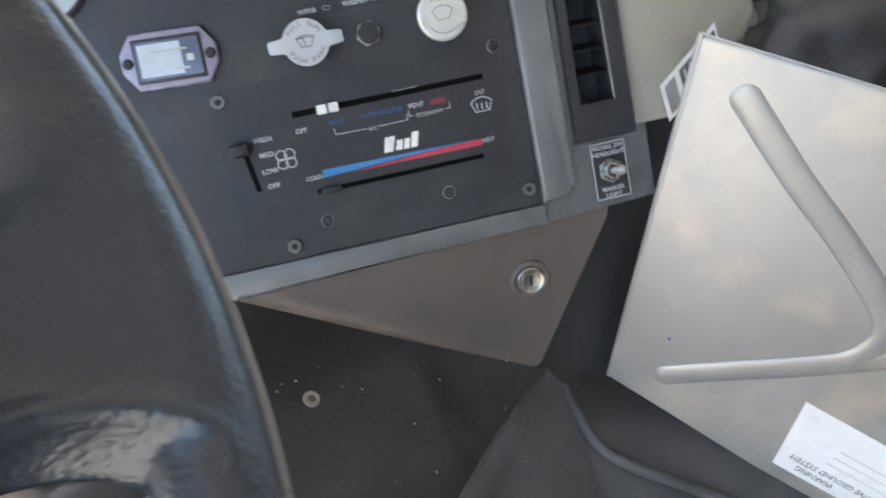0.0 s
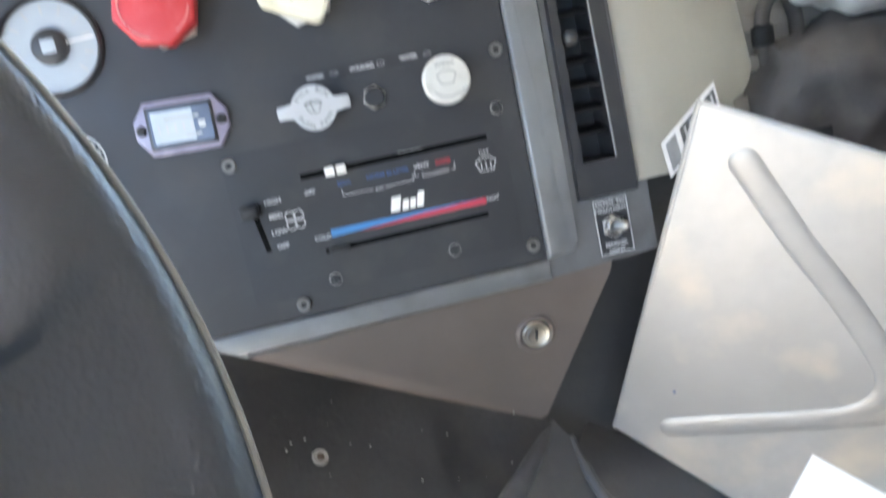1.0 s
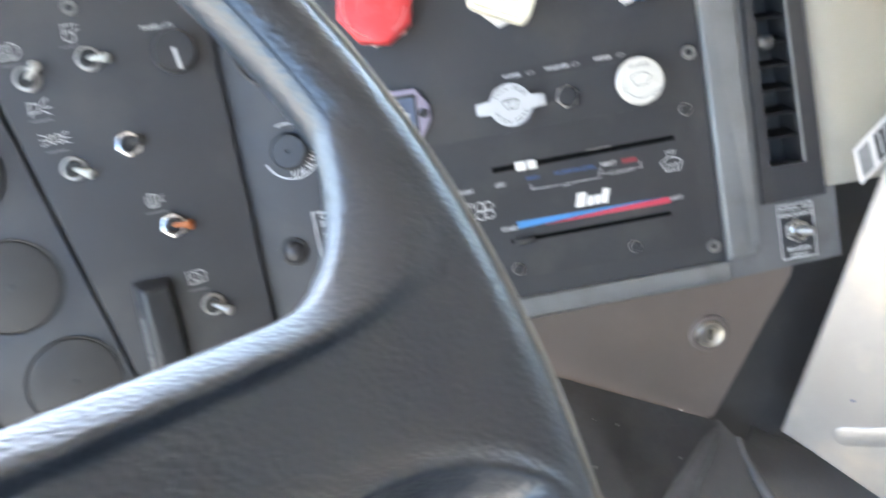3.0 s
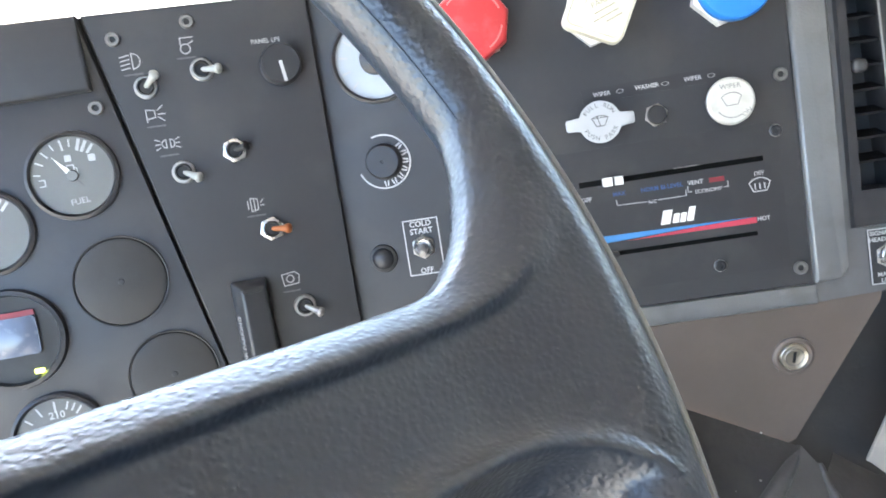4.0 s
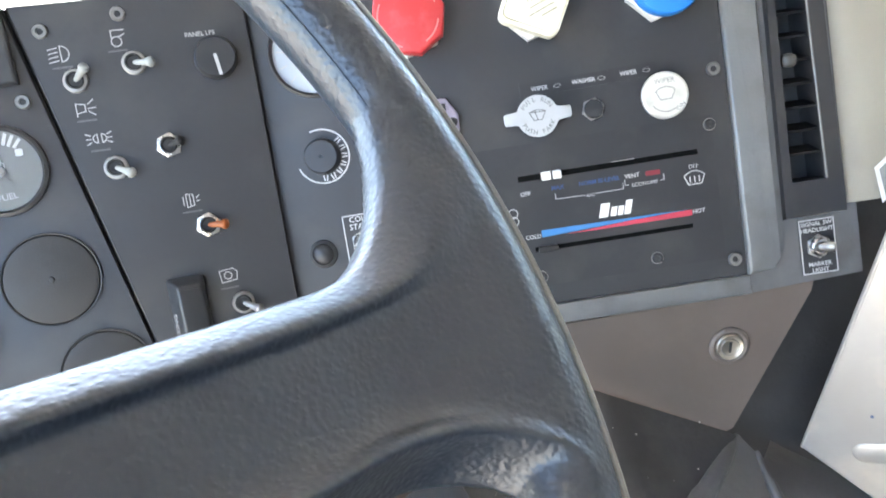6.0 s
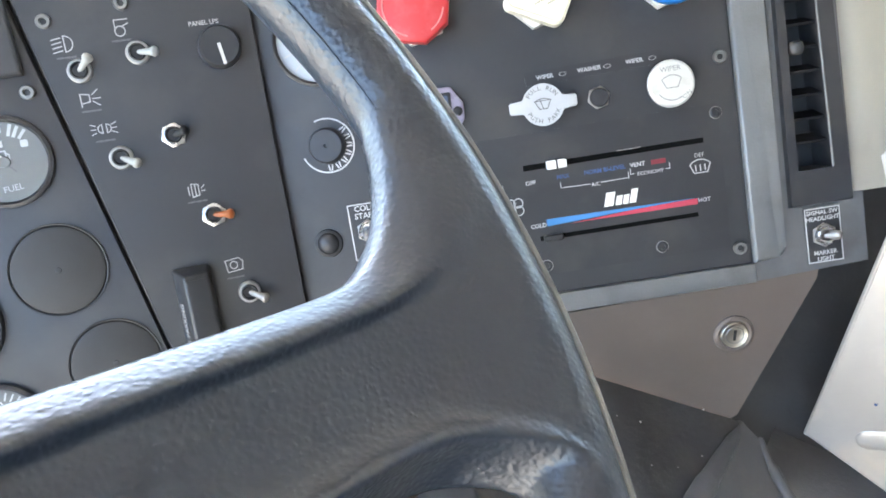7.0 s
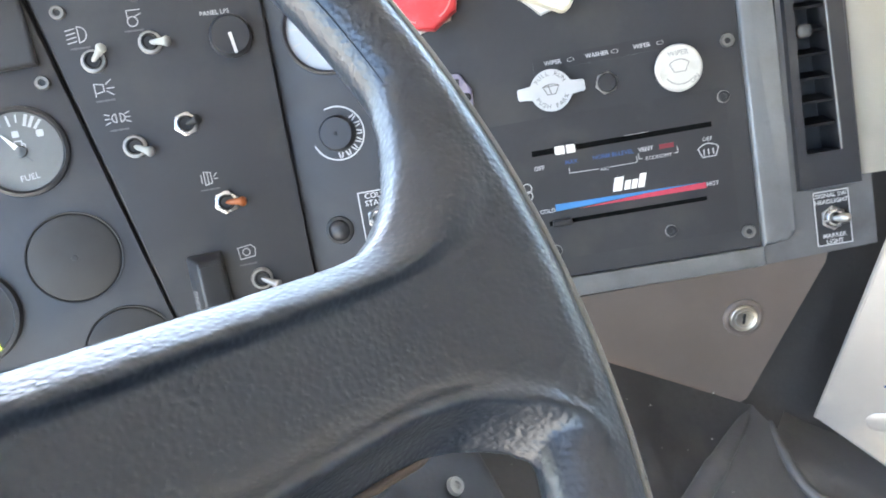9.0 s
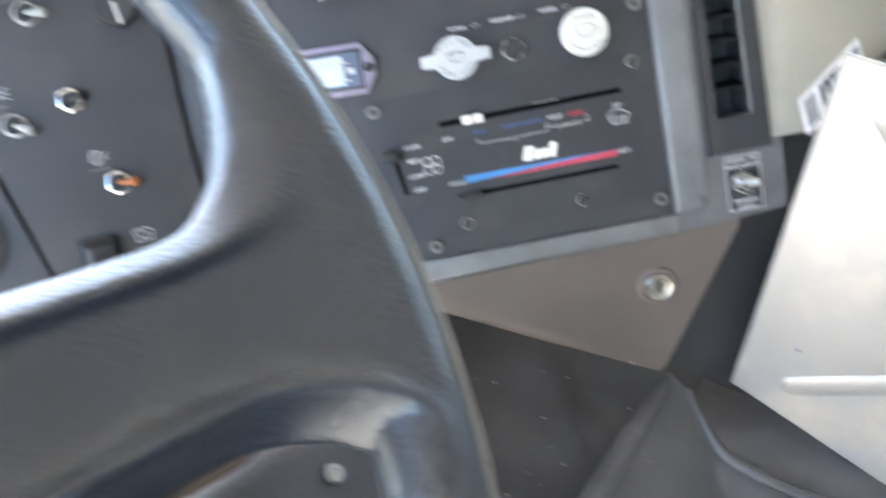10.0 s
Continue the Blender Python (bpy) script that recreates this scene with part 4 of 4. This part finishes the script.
sk = thing("warning_sticker", on(PANEL, 0.1186, 0.0535, 0.0055), "black and white warning sticker with a white border", "sticker")
qa, qb, qd = (0, 0), (0.0480, 0.0370), (0.0036, -0.0270)
qc = (qb[0] + qd[0], qb[1] + qd[1])
part("sheet", prism([qa, qd, qc, qb], 0, 0.0005), STICKER, sk)


def on_sticker(u, v):
    return (qb[0] * u + qd[0] * v, qb[1] * u + qd[1] * v)


part("dark_field", prism([on_sticker(0.32, 0.14), on_sticker(0.32, 0.90), on_sticker(0.96, 0.90), on_sticker(0.96, 0.14)], 0.0005, 0.0007), DARK_PRINT, sk, "black field")
part("dark_symbol_field", prism([on_sticker(0.06, 0.14), on_sticker(0.06, 0.90), on_sticker(0.24, 0.90), on_sticker(0.24, 0.14)], 0.0005, 0.0007), DIM_PRINT, sk, "grey symbol field")
bm = bmesh.new()
for k in range(6):
    u = 0.40 + 0.1 * k
    stroke([on_sticker(u, 0.25), on_sticker(u, 0.75)], 0.0016, 0.0007, bm)
part("wording_bars", bm, PRINT, sk, "white unreadable wording")

# ---- glove box under the dash ----
gb = thing("glove_box", DASH, "taupe steel glove box with a triangular front", "glove box")
bm = bmesh.new()
tri = [(-0.214, 0.002, -0.0335), (0.0685, 0.002, -0.0262), (0.0665, 0.003, -0.034), (0.0010, 0.0250, -0.1435), (-0.0045, 0.0254, -0.1460), (-0.0120, 0.0250, -0.1440), (-0.205, 0.003, -0.0400)]
f = [bm.verts.new(p) for p in tri]
r = [bm.verts.new((p[0], p[1] + 0.12, p[2])) for p in tri]
bm.faces.new(f)
bm.faces.new(r[::-1])
for k in range(len(f)):
    j = (k + 1) % len(f)
    bm.faces.new((f[k], r[k], r[j], f[j]))
part("door", bm, TAUPE, gb, "taupe triangular door", smooth=30)
lk = part("lock", lathe([(0, 0.0035), (0.0088, 0.0035), (0.0100, 0.0042), (0.0108, 0.0035), (0.0112, 0.0), (0, 0.0)], 40), BRASS, gb, "bright round key lock", pose(0.0010, 0.0105, -0.0700, 101.5, 0, 0))
part("escutcheon", lathe([(0.0112, 0), (0.0162, 0), (0.0158, 0.0020), (0.0135, 0.0030), (0.0112, 0.0022)], 40), TAUPE, lk)
part("keyhole", prism([(-0.0010, -0.0045), (0.0010, -0.0045), (0.0012, 0.0045), (-0.0012, 0.0045)], 0.0034, 0.0038), RUBBER, lk, "dark keyway", pose(0, 0, 0, 0, 0, -8))
part("plug", lathe([(0.0066, 0.0036), (0.0070, 0.0040), (0.0074, 0.0036)], 32), DULL_METAL, lk)


# ---- lower dark covers ----
def low_y(x, z):
    """The plane of the lower cover."""
    return (0.4428 * (x + 0.20) + 0.6532 * (z + 0.035)) / 0.6143


cover = thing("lower_cover", DASH, "dusty black lower cover under the dash", "cover")
bm = bmesh.new()
ol = [(-0.262, -0.005), (-0.212, -0.032), (-0.10, -0.0945), (0.0033, -0.1500), (-0.0410, -0.1665), (-0.0856, -0.1850), (-0.17, -0.222), (-0.30, -0.28), (-0.36, -0.10)]
vs = [bm.verts.new((x, low_y(x, z), z)) for x, z in ol]
bm.faces.new(vs)
bmesh.ops.solidify(bm, geom=bm.faces[:], thickness=0.004)
part("sheet", bm, DUSTY, cover)
cn = Vector((0.4428, -0.6143, 0.6532))
cm = Vector((-0.1747, low_y(-0.1747, -0.0997), -0.0997))
cs = thing("cover_screw", DASH @ Matrix.Translation(cm) @ cn.to_track_quat("Z", "Y").to_matrix().to_4x4(), "small rusty screw in the lower cover", "screw")
part("washer", lathe([(0.0020, 0), (0.0060, 0), (0.0055, 0.0016), (0.0022, 0.0010)], 22), DULL_METAL, cs)
part("head", lathe([(0, 0.0018), (0.0028, 0.0014), (0.0030, 0), (0, 0)], 16), RUST, cs)

part("rolled_edge", sweep(smooth_path([(0.0045, 0.030, -0.1535), (-0.0410, -0.0285, -0.1690), (-0.0856, -0.0785, -0.1875), (-0.17, -0.1715, -0.224)]), [0.0030, 0.0045, 0.0055, 0.0062, 0.0066, 0.0070, 0.0073, 0.0076, 0.008] + [0.0095] * 16, 14), DUSTY, cover, "rounded folded edge")
dog = thing("engine_cover", DASH, "dusty dark vinyl engine cover with folded edges", "engine cover")


def facets(points, faces, smooth=60):
    bm = bmesh.new()
    vs = [bm.verts.new(p) for p in points]
    for fc in faces:
        bm.faces.new([vs[i] for i in fc])
    bmesh.ops.recalc_face_normals(bm, faces=bm.faces)
    bmesh.ops.subdivide_edges(bm, edges=bm.edges[:], cuts=7, use_grid_fill=True)
    inner = [v for v in bm.verts if not v.is_boundary]
    for _ in range(22):
        bmesh.ops.smooth_vert(bm, verts=inner, factor=0.5, use_axis_x=True, use_axis_y=True, use_axis_z=True)
    for v in bm.verts:
        v.co += 0.0010 * noise.noise_vector(v.co * 45)
    return bm


F1 = [(0.0040, 0.0240, -0.1500), (-0.0410, -0.0270, -0.1670), (-0.0856, -0.0770, -0.1855), (-0.17, -0.17, -0.222)]
RG = [(0.0184, 0.0130, -0.1690), (0.0190, -0.0110, -0.1930), (0.0420, -0.0240, -0.2210), (0.1065, -0.0270, -0.2650)]
SHELL = F1 + RG + [(0.20, -0.03, -0.33)]
SHELL += [(0.0100, -0.020, -0.205), (-0.0250, -0.075, -0.245), (-0.09, -0.16, -0.29)]
SHELL += [(0.040, 0.055, -0.172), (0.070, 0.048, -0.192), (0.11, 0.03, -0.21), (0.17, 0.0, -0.26), (0.24, -0.02, -0.32)]
SHELL += [(0.015, -0.042, -0.255), (0.045, -0.048, -0.290), (0.11, -0.055, -0.34), (0.20, -0.06, -0.40)]
part("shell", facets(SHELL, [(0, 1, 9, 4), (1, 2, 10, 9), (2, 3, 11, 10), (4, 5, 13, 12), (5, 6, 14, 13), (6, 7, 15, 14), (7, 8, 16, 15), (4, 9, 17, 5), (5, 17, 18, 6), (6, 18, 19, 7), (7, 19, 20, 8), (9, 10, 17)]), DUSTY, dog, "dusty folded shell", smooth=180)
part("folded_edge", sweep(smooth_path([(0.0150, 0.0190, -0.1640), (0.0165, 0.0020, -0.1800), (0.0250, -0.0170, -0.2050), (0.0480, -0.0250, -0.2260), (0.1065, -0.0270, -0.2660), (0.20, -0.03, -0.33)]), [0.0022] + [0.0030] * 8 + [0.0045] * 32, 14), DUSTY, dog, "worn rounded fold")
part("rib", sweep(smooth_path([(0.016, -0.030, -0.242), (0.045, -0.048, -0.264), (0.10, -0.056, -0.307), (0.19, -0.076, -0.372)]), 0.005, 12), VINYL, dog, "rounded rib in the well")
# Dark sheet added behind the gap; its colour stands for the shade there.
part("back", facets([(0.0665, 0.06, 0.03), (0.30, 0.06, 0.03), (0.30, 0.06, -0.30), (-0.02, 0.06, -0.30), (-0.02, 0.06, -0.12)], [(0, 1, 2, 3, 4)]), VINYL, dog, "dark sheet standing in for the shaded gap")

# ---- aluminium cover ----
al = thing("aluminium_cover", BOXF, "aluminium cover with pressed ribs and a painted warm sheen", "metal cover")
bl, tl = (-0.0445, -0.0090), (0.0172, 0.2655)
tr, brr = (0.34, 0.2655 - 0.375 * 0.323), (0.34, -0.009 - 0.765 * 0.3845)
bm = bmesh.new()
prism([bl, brr, tr, tl], -0.009, 0.0, 0.0, 2, bm)
edges = [e for e in bm.edges if e.calc_length() > 0.01]
bmesh.ops.bevel(bm, geom=edges, offset=0.0040, segments=4, affect="EDGES", profile=0.5)
part("body", bm, ALUMINIUM, al, "", smooth=50)
part("rolled_rim", sweep([(bl[0] + 0.002, bl[1], -0.0025), (tl[0] + 0.001, tl[1], -0.0025)], 0.0022, 10), ALUMINIUM, al, "thin rolled edge")
rib_a = smooth_path([(0.0450, 0.2245, -0.0004), (0.079, 0.169, -0.0004), (0.112, 0.121, -0.0004), (0.1370, 0.079, -0.0004), (0.1455, 0.057, -0.0004), (0.1425, 0.038, -0.0004), (0.126, 0.0220, -0.0004), (0.0930, 0.0135, -0.0004), (0.050, 0.0060, -0.0004), (0.0020, -0.0030, -0.0004)], 8)


def pressed(path, r):
    """A low pressed ridge along the path with rounded ends."""
    ends = [(1.0, 0.06), (0.93, 0.37), (0.78, 0.63), (0.55, 0.83), (0.28, 0.96)]
    a, b = (path[0] - path[1]).normalized(), (path[-1] - path[-2]).normalized()
    line = [path[0] + a * r * d for d, _ in ends] + path + [path[-1] + b * r * d for d, _ in ends[::-1]]
    return sweep(line, [r * w for _, w in ends] + [r] * len(path) + [r * w for _, w in ends[::-1]], 24, flat=0.22)


part("rib", pressed(rib_a, 0.0098), ALUMINIUM, al, "pressed rib")
rib_b = smooth_path([(0.100, 0.0145, -0.0006), (0.16, 0.0275, -0.0006), (0.22, 0.0385, -0.0006), (0.30, 0.053, -0.0006)], 6)
part("rib", pressed(rib_b, 0.0098), ALUMINIUM, al, "pressed rib")
part("ink_dot", lathe([(0, 0.0004), (0.0012, 0.0003), (0.0013, 0)], 10), BLUE_DIM, al, "small blue ink dot", pose(0.0033, 0.0337, 0))
nt = thing("ground_warning_label", on(BOXF, 0.0847, -0.0883, 0.0), "white warning label stuck upside down on the aluminium cover", "label")
ua = Vector((0.0181, 0.0687))
ub = Vector((0.80, -0.53)).normalized() * 0.16
part("sheet", prism([(0, 0), (ub.x, ub.y), (ub.x + ua.x, ub.y + ua.y), (ua.x, ua.y)], 0, 0.0006), STICKER, nt)
tn = math.degrees(math.atan2(ub.y, ub.x)) + 180
un = ub.normalized()
vn = Vector((-un.y, un.x))
for text, s, d in (("WARNING", 0.033, 0.0075), ("NEGATIVE GROUND SYSTEM", 0.052, 0.0155)):
    q = un * s + vn * d
    words(text, 0.0072, DARK_PRINT, nt, q.x, q.y, 0.0007, tn)
bm = bmesh.new()
for d, l in ((0.026, 0.055), (0.034, 0.07), (0.042, 0.06)):
    q = un * 0.03 + vn * d
    stroke([tuple(q), tuple(q + un * l)], 0.0016, 0.0007, bm)
part("worn_print", bm, material("bleached_print", (0.70, 0.64, 0.63), 0.5), nt, "bleached fine print")

# ---- steering wheel ----
wheel = thing("steering_wheel", WHEELF, "black grained steering wheel with broad padded spokes", "steering wheel")
RW, TW = 0.2547, 0.0152
body = bmesh.new()
nseg, nr = 180, 18
rings = []
for k in range(nseg):
    a = 2 * math.pi * k / nseg
    ring = []
    for j in range(nr):
        b = 2 * math.pi * j / nr
        rr = RW + TW * math.cos(b)
        ring.append(body.verts.new((rr * math.cos(a), rr * math.sin(a), TW * 1.05 * math.sin(b))))
    rings.append(ring)
for k in range(nseg):
    a, b = rings[k], rings[(k + 1) % nseg]
    for j in range(nr):
        body.faces.new((a[j], b[j], b[(j + 1) % nr], a[(j + 1) % nr]))


def table(x, rows):
    for (x0, y0), (x1, y1) in zip(rows, rows[1:]):
        if x <= x1:
            return y0 + (y1 - y0) * (x - x0) / (x1 - x0)
    return rows[-1][1]


# Lines of the spoke in the wheel's plane, as (u, v): its top edge, the crease under the top roll, the ridge over the lower opening, the opening's edge.
TOP_EDGE = [(0.0, -0.0100), (0.100, -0.0120), (0.150, -0.0138), (0.180, -0.0149), (0.196, -0.0153), (0.2055, -0.0142), (0.2140, -0.0098), (0.2205, -0.0040), (0.2255, 0.0025), (0.2295, 0.0100), (0.2325, 0.018), (0.2350, 0.028), (0.2400, 0.047), (0.2520, 0.047)]
CREASE = [(0.0, -0.0258), (0.10, -0.0270), (0.179, -0.0290), (0.201, -0.0292), (0.216, -0.0278), (0.234, -0.0222), (0.245, -0.0165), (0.2520, -0.0110)]
RIDGE = [(0.0, -0.0680), (0.176, -0.0680), (0.188, -0.0686), (0.2015, -0.0716), (0.2134, -0.0778), (0.2221, -0.0850), (0.2280, -0.0920), (0.2317, -0.0980), (0.2365, -0.1060), (0.2520, -0.1180)]
LOW_EDGE = [(0.0, -0.0788), (0.180, -0.0788), (0.195, -0.0798), (0.2050, -0.0832), (0.2130, -0.0895), (0.2195, -0.0985), (0.2235, -0.1060), (0.2262, -0.1130), (0.2520, -0.1210)]
FACE_H = [(0.0, -0.020), (0.07, -0.0160), (0.107, -0.0120), (0.146, -0.0080), (0.174, -0.0045), (0.195, -0.0018), (0.208, 0.0012), (0.222, 0.0055), (0.235, 0.0105), (0.2505, 0.0150)]
# Sections across the spoke between those lines, as (share of the way, height over the face).
ROLL = [(0.0, -0.0125), (0.08, -0.0096), (0.25, -0.0068), (0.45, -0.0040), (0.65, -0.0014), (0.80, 0.0004), (0.90, 0.0012), (0.97, -0.0002)]
FACE = [(0.0, -0.0034), (0.04, -0.0044), (0.12, -0.0048), (0.25, -0.0050), (0.40, -0.0052), (0.55, -0.0052), (0.70, -0.0048), (0.80, -0.0036), (0.88, -0.0014), (0.95, 0.0018)]
FALL = [(0.0, 0.0036), (0.10, 0.0026), (0.22, -0.0020), (0.40, -0.0085), (0.65, -0.0140), (0.85, -0.0175), (1.0, -0.021)]
UNDER = [(1.0, -0.024), (0.7, -0.024), (0.3, -0.024), (0.0, -0.024)]


def in_rim(u, v, edge=0.2505):
    return min(u, math.sqrt(edge * edge - v * v))


for side in (1, -1):
    cols = []
    us = sorted({0.25 * k / 60 for k in range(61)} | {u for u, _ in TOP_EDGE[:-1] + LOW_EDGE[:-1] + RIDGE[:-1]})
    us = [a for a, b in zip(us, us[1:] + [1.0]) if b - a > 0.0009]
    for u in us:
        t_, c_, r_, b_ = (table(u, rows_) for rows_ in (TOP_EDGE, CREASE, RIDGE, LOW_EDGE))
        r_ = max(r_, b_ + 0.0035)
        col_ = []
        for sect, v0, v1, keep in ((ROLL, t_, c_, 0.35), (FACE, c_, r_, 0.20), (FALL, r_, b_, 0.85), (UNDER, t_, b_, 0.7)):
            for s_, d in sect:
                v = v0 + (v1 - v0) * s_
                q = in_rim(u, v)
                far = q + (math.hypot(q, v) - q) * min(1.0, max(0.0, (u - 0.165) / 0.075))
                end = min(1.0, max(0.0, (far - 0.214) / 0.036))
                col_.append(body.verts.new((side * q, v, table(max(far, q), FACE_H) + d * (1 - (1 - keep) * end))))
        cols.append(col_)
    for a, b in zip(cols, cols[1:]):
        for j in range(len(a)):
            i = (j + 1) % len(a)
            body.faces.new((a[j], b[j], b[i], a[i]))
    body.faces.new(cols[0])
    body.faces.new(cols[-1][::-1])
bmesh.ops.recalc_face_normals(body, faces=body.faces)
lathe([(0, -0.012), (0.055, -0.014), (0.085, -0.020), (0.100, -0.032), (0.100, -0.055), (0, -0.055)], 64, body, (0, -0.05), 0.75)
rim = part("rim", body, WHEEL, wheel, "black grained rim moulded with its spokes", smooth=180)
remesh = rim.modifiers.new("blend", "REMESH")
remesh.mode, remesh.voxel_size, remesh.use_smooth_shade = "VOXEL", 0.00155, True
soft = rim.modifiers.new("soften", "SMOOTH")
soft.factor, soft.iterations = 0.5, 20
# Pale raised bead on the rim's upper outer side.
part("edge_bead", sweep([((RW + 0.0084) * math.cos(a), (RW + 0.0084) * math.sin(a), 0.0136) for a in [2 * math.pi * k / 240 for k in range(240)]], 0.0013, 8, closed=True), RIM_BEAD, wheel, "pale raised bead round the rim")
part("opening_edge", sweep(smooth_path([(0.10, -0.0790, -0.034), (0.15, -0.0790, -0.029), (0.186, -0.0792, -0.0235), (0.198, -0.0796, -0.0215)]), [0.0018] * 20 + [0.0016, 0.0013, 0.0010, 0.0007, 0.0003], 10), RUST, wheel, "brown worn inner edge of the lower opening")
part("inner_seam", sweep([((RW - TW + 0.0008) * math.cos(a), (RW - TW + 0.0008) * math.sin(a), 0.0055) for a in [radians(5 + 170 * k / 120) for k in range(121)]], [0.0008 * min(1.0, k / 24, (120 - k) / 24) + 0.0001 for k in range(121)], 8), WHEEL, wheel, "fine moulding seam inside the rim")
col = thing("steering_column", WHEELF, "dark grey steering column behind the wheel", "steering column")
part("tube", lathe([(0.030, -0.05), (0.030, -0.50), (0, -0.50)], 36), RUBBER, col, "", pose(0, -0.05, 0))
part("shroud", block(0.10, 0.315, -0.24, -0.075, -0.16, -0.119, 0.012, 4), VINYL, col, "dark grey flat shroud plate")
part("shroud_screw", lathe([(0, 0.0010), (0.0018, 0.0010), (0.0020, 0.0024), (0.0040, 0.0024), (0.0045, 0.0), (0, 0)], 20), DULL_METAL, col, "bright socket screw", pose(0.284, -0.1005, -0.119))

# ---- passenger side, beyond the moulding ----
seat = thing("passenger_seat", CAB @ pose(1.02, 0.12, 0.0), "dark grey cloth passenger seat", "seat")
part("cushion", block(-0.26, 0.26, -0.25, 0.25, 0.42, 0.56, 0.05, 4), CLOTH, seat)
part("backrest", block(-0.26, 0.26, -0.36, -0.24, 0.50, 1.15, 0.05, 4), CLOTH, seat)
part("pedestal", block(-0.18, 0.18, -0.18, 0.18, 0.0, 0.43, 0.01, 2), VINYL, seat)

# ---- bundle on the passenger side ----
bundle = thing("work_bag", DASH @ pose(0.0, 0.34, 0.0), "dark grey work bag with a sunlit-pale top and a carrying loop", "bag")
bm = bmesh.new()
bmesh.ops.create_icosphere(bm, subdivisions=5, radius=1.0, matrix=Matrix.Diagonal((0.145, 0.12, 0.115, 1)))
for v in bm.verts:
    v.co *= 1 + 0.26 * noise.noise(v.co * 14) + 0.11 * noise.noise(v.co * 34) + 0.03 * noise.noise(v.co * 90)
    v.co.z *= 0.8 if v.co.z > 0.08 else 1.0
part("sack", bm, CLOTH, bundle, "", pose(0.505, 0.0, 0.035))
bm = bmesh.new()
bmesh.ops.create_icosphere(bm, subdivisions=4, radius=1.0, matrix=Matrix.Diagonal((0.095, 0.055, 0.012, 1)))
for v in bm.verts:
    v.co *= 1 + 0.30 * noise.noise(v.co * 22 + Vector((3, 0, 0)))
    v.co.z += 0.012 * noise.noise(v.co * 30)
part("flap", bm, SUNLIT_CLOTH, bundle, "flap on top, painted pale as if sunlit", pose(0.515, -0.050, 0.132, 0, 14, 0))
part("loop", sweep(smooth_path([(0.398, -0.02, 0.05), (0.394, -0.03, 0.115), (0.397, -0.035, 0.148), (0.412, -0.04, 0.166), (0.428, -0.035, 0.158), (0.438, -0.03, 0.130), (0.442, -0.02, 0.10)]), 0.0085, 12, flat=1.0, up=(0, 1, 0)), CLOTH, bundle, "dark carrying loop")
part("collar", lathe([(0.0095, -0.012), (0.0125, -0.010), (0.0125, 0.010), (0.0095, 0.012)], 24), RUBBER, bundle, "", pose(0.394, -0.031, 0.118))
card = thing("door_card", DASH, "grey-brown ribbed passenger door card behind the bag", "door card")
part("board", block(0.30, 1.1, 0.32, 0.34, -0.25, 0.34, 0.01, 2), CAB_BROWN, card)
for k in range(9):
    part("rib", block(0.30, 1.1, 0.312, 0.322, -0.10 + 0.045 * k, -0.08 + 0.045 * k, 0.004, 2), CAB_BROWN, card)

# ---- dust ----
specks = bmesh.new()
for k in range(46):
    x, z = random.uniform(-0.24, -0.02), 0
    z = random.uniform(-0.20, -0.06)
    if z > -0.036 - 0.53 * (x + 0.21):
        continue
    p = Vector((x, low_y(x, z), z)) + cn * 0.0006
    bmesh.ops.create_icosphere(specks, subdivisions=1, radius=random.choice((0.0004, 0.0005, 0.0009)), matrix=Matrix.Translation(p))
solo("dust_specks", specks, material("pale_dust", (0.45, 0.44, 0.42), 0.8), DASH, "pale dust specks on the lower cover", "dust", "stuff")
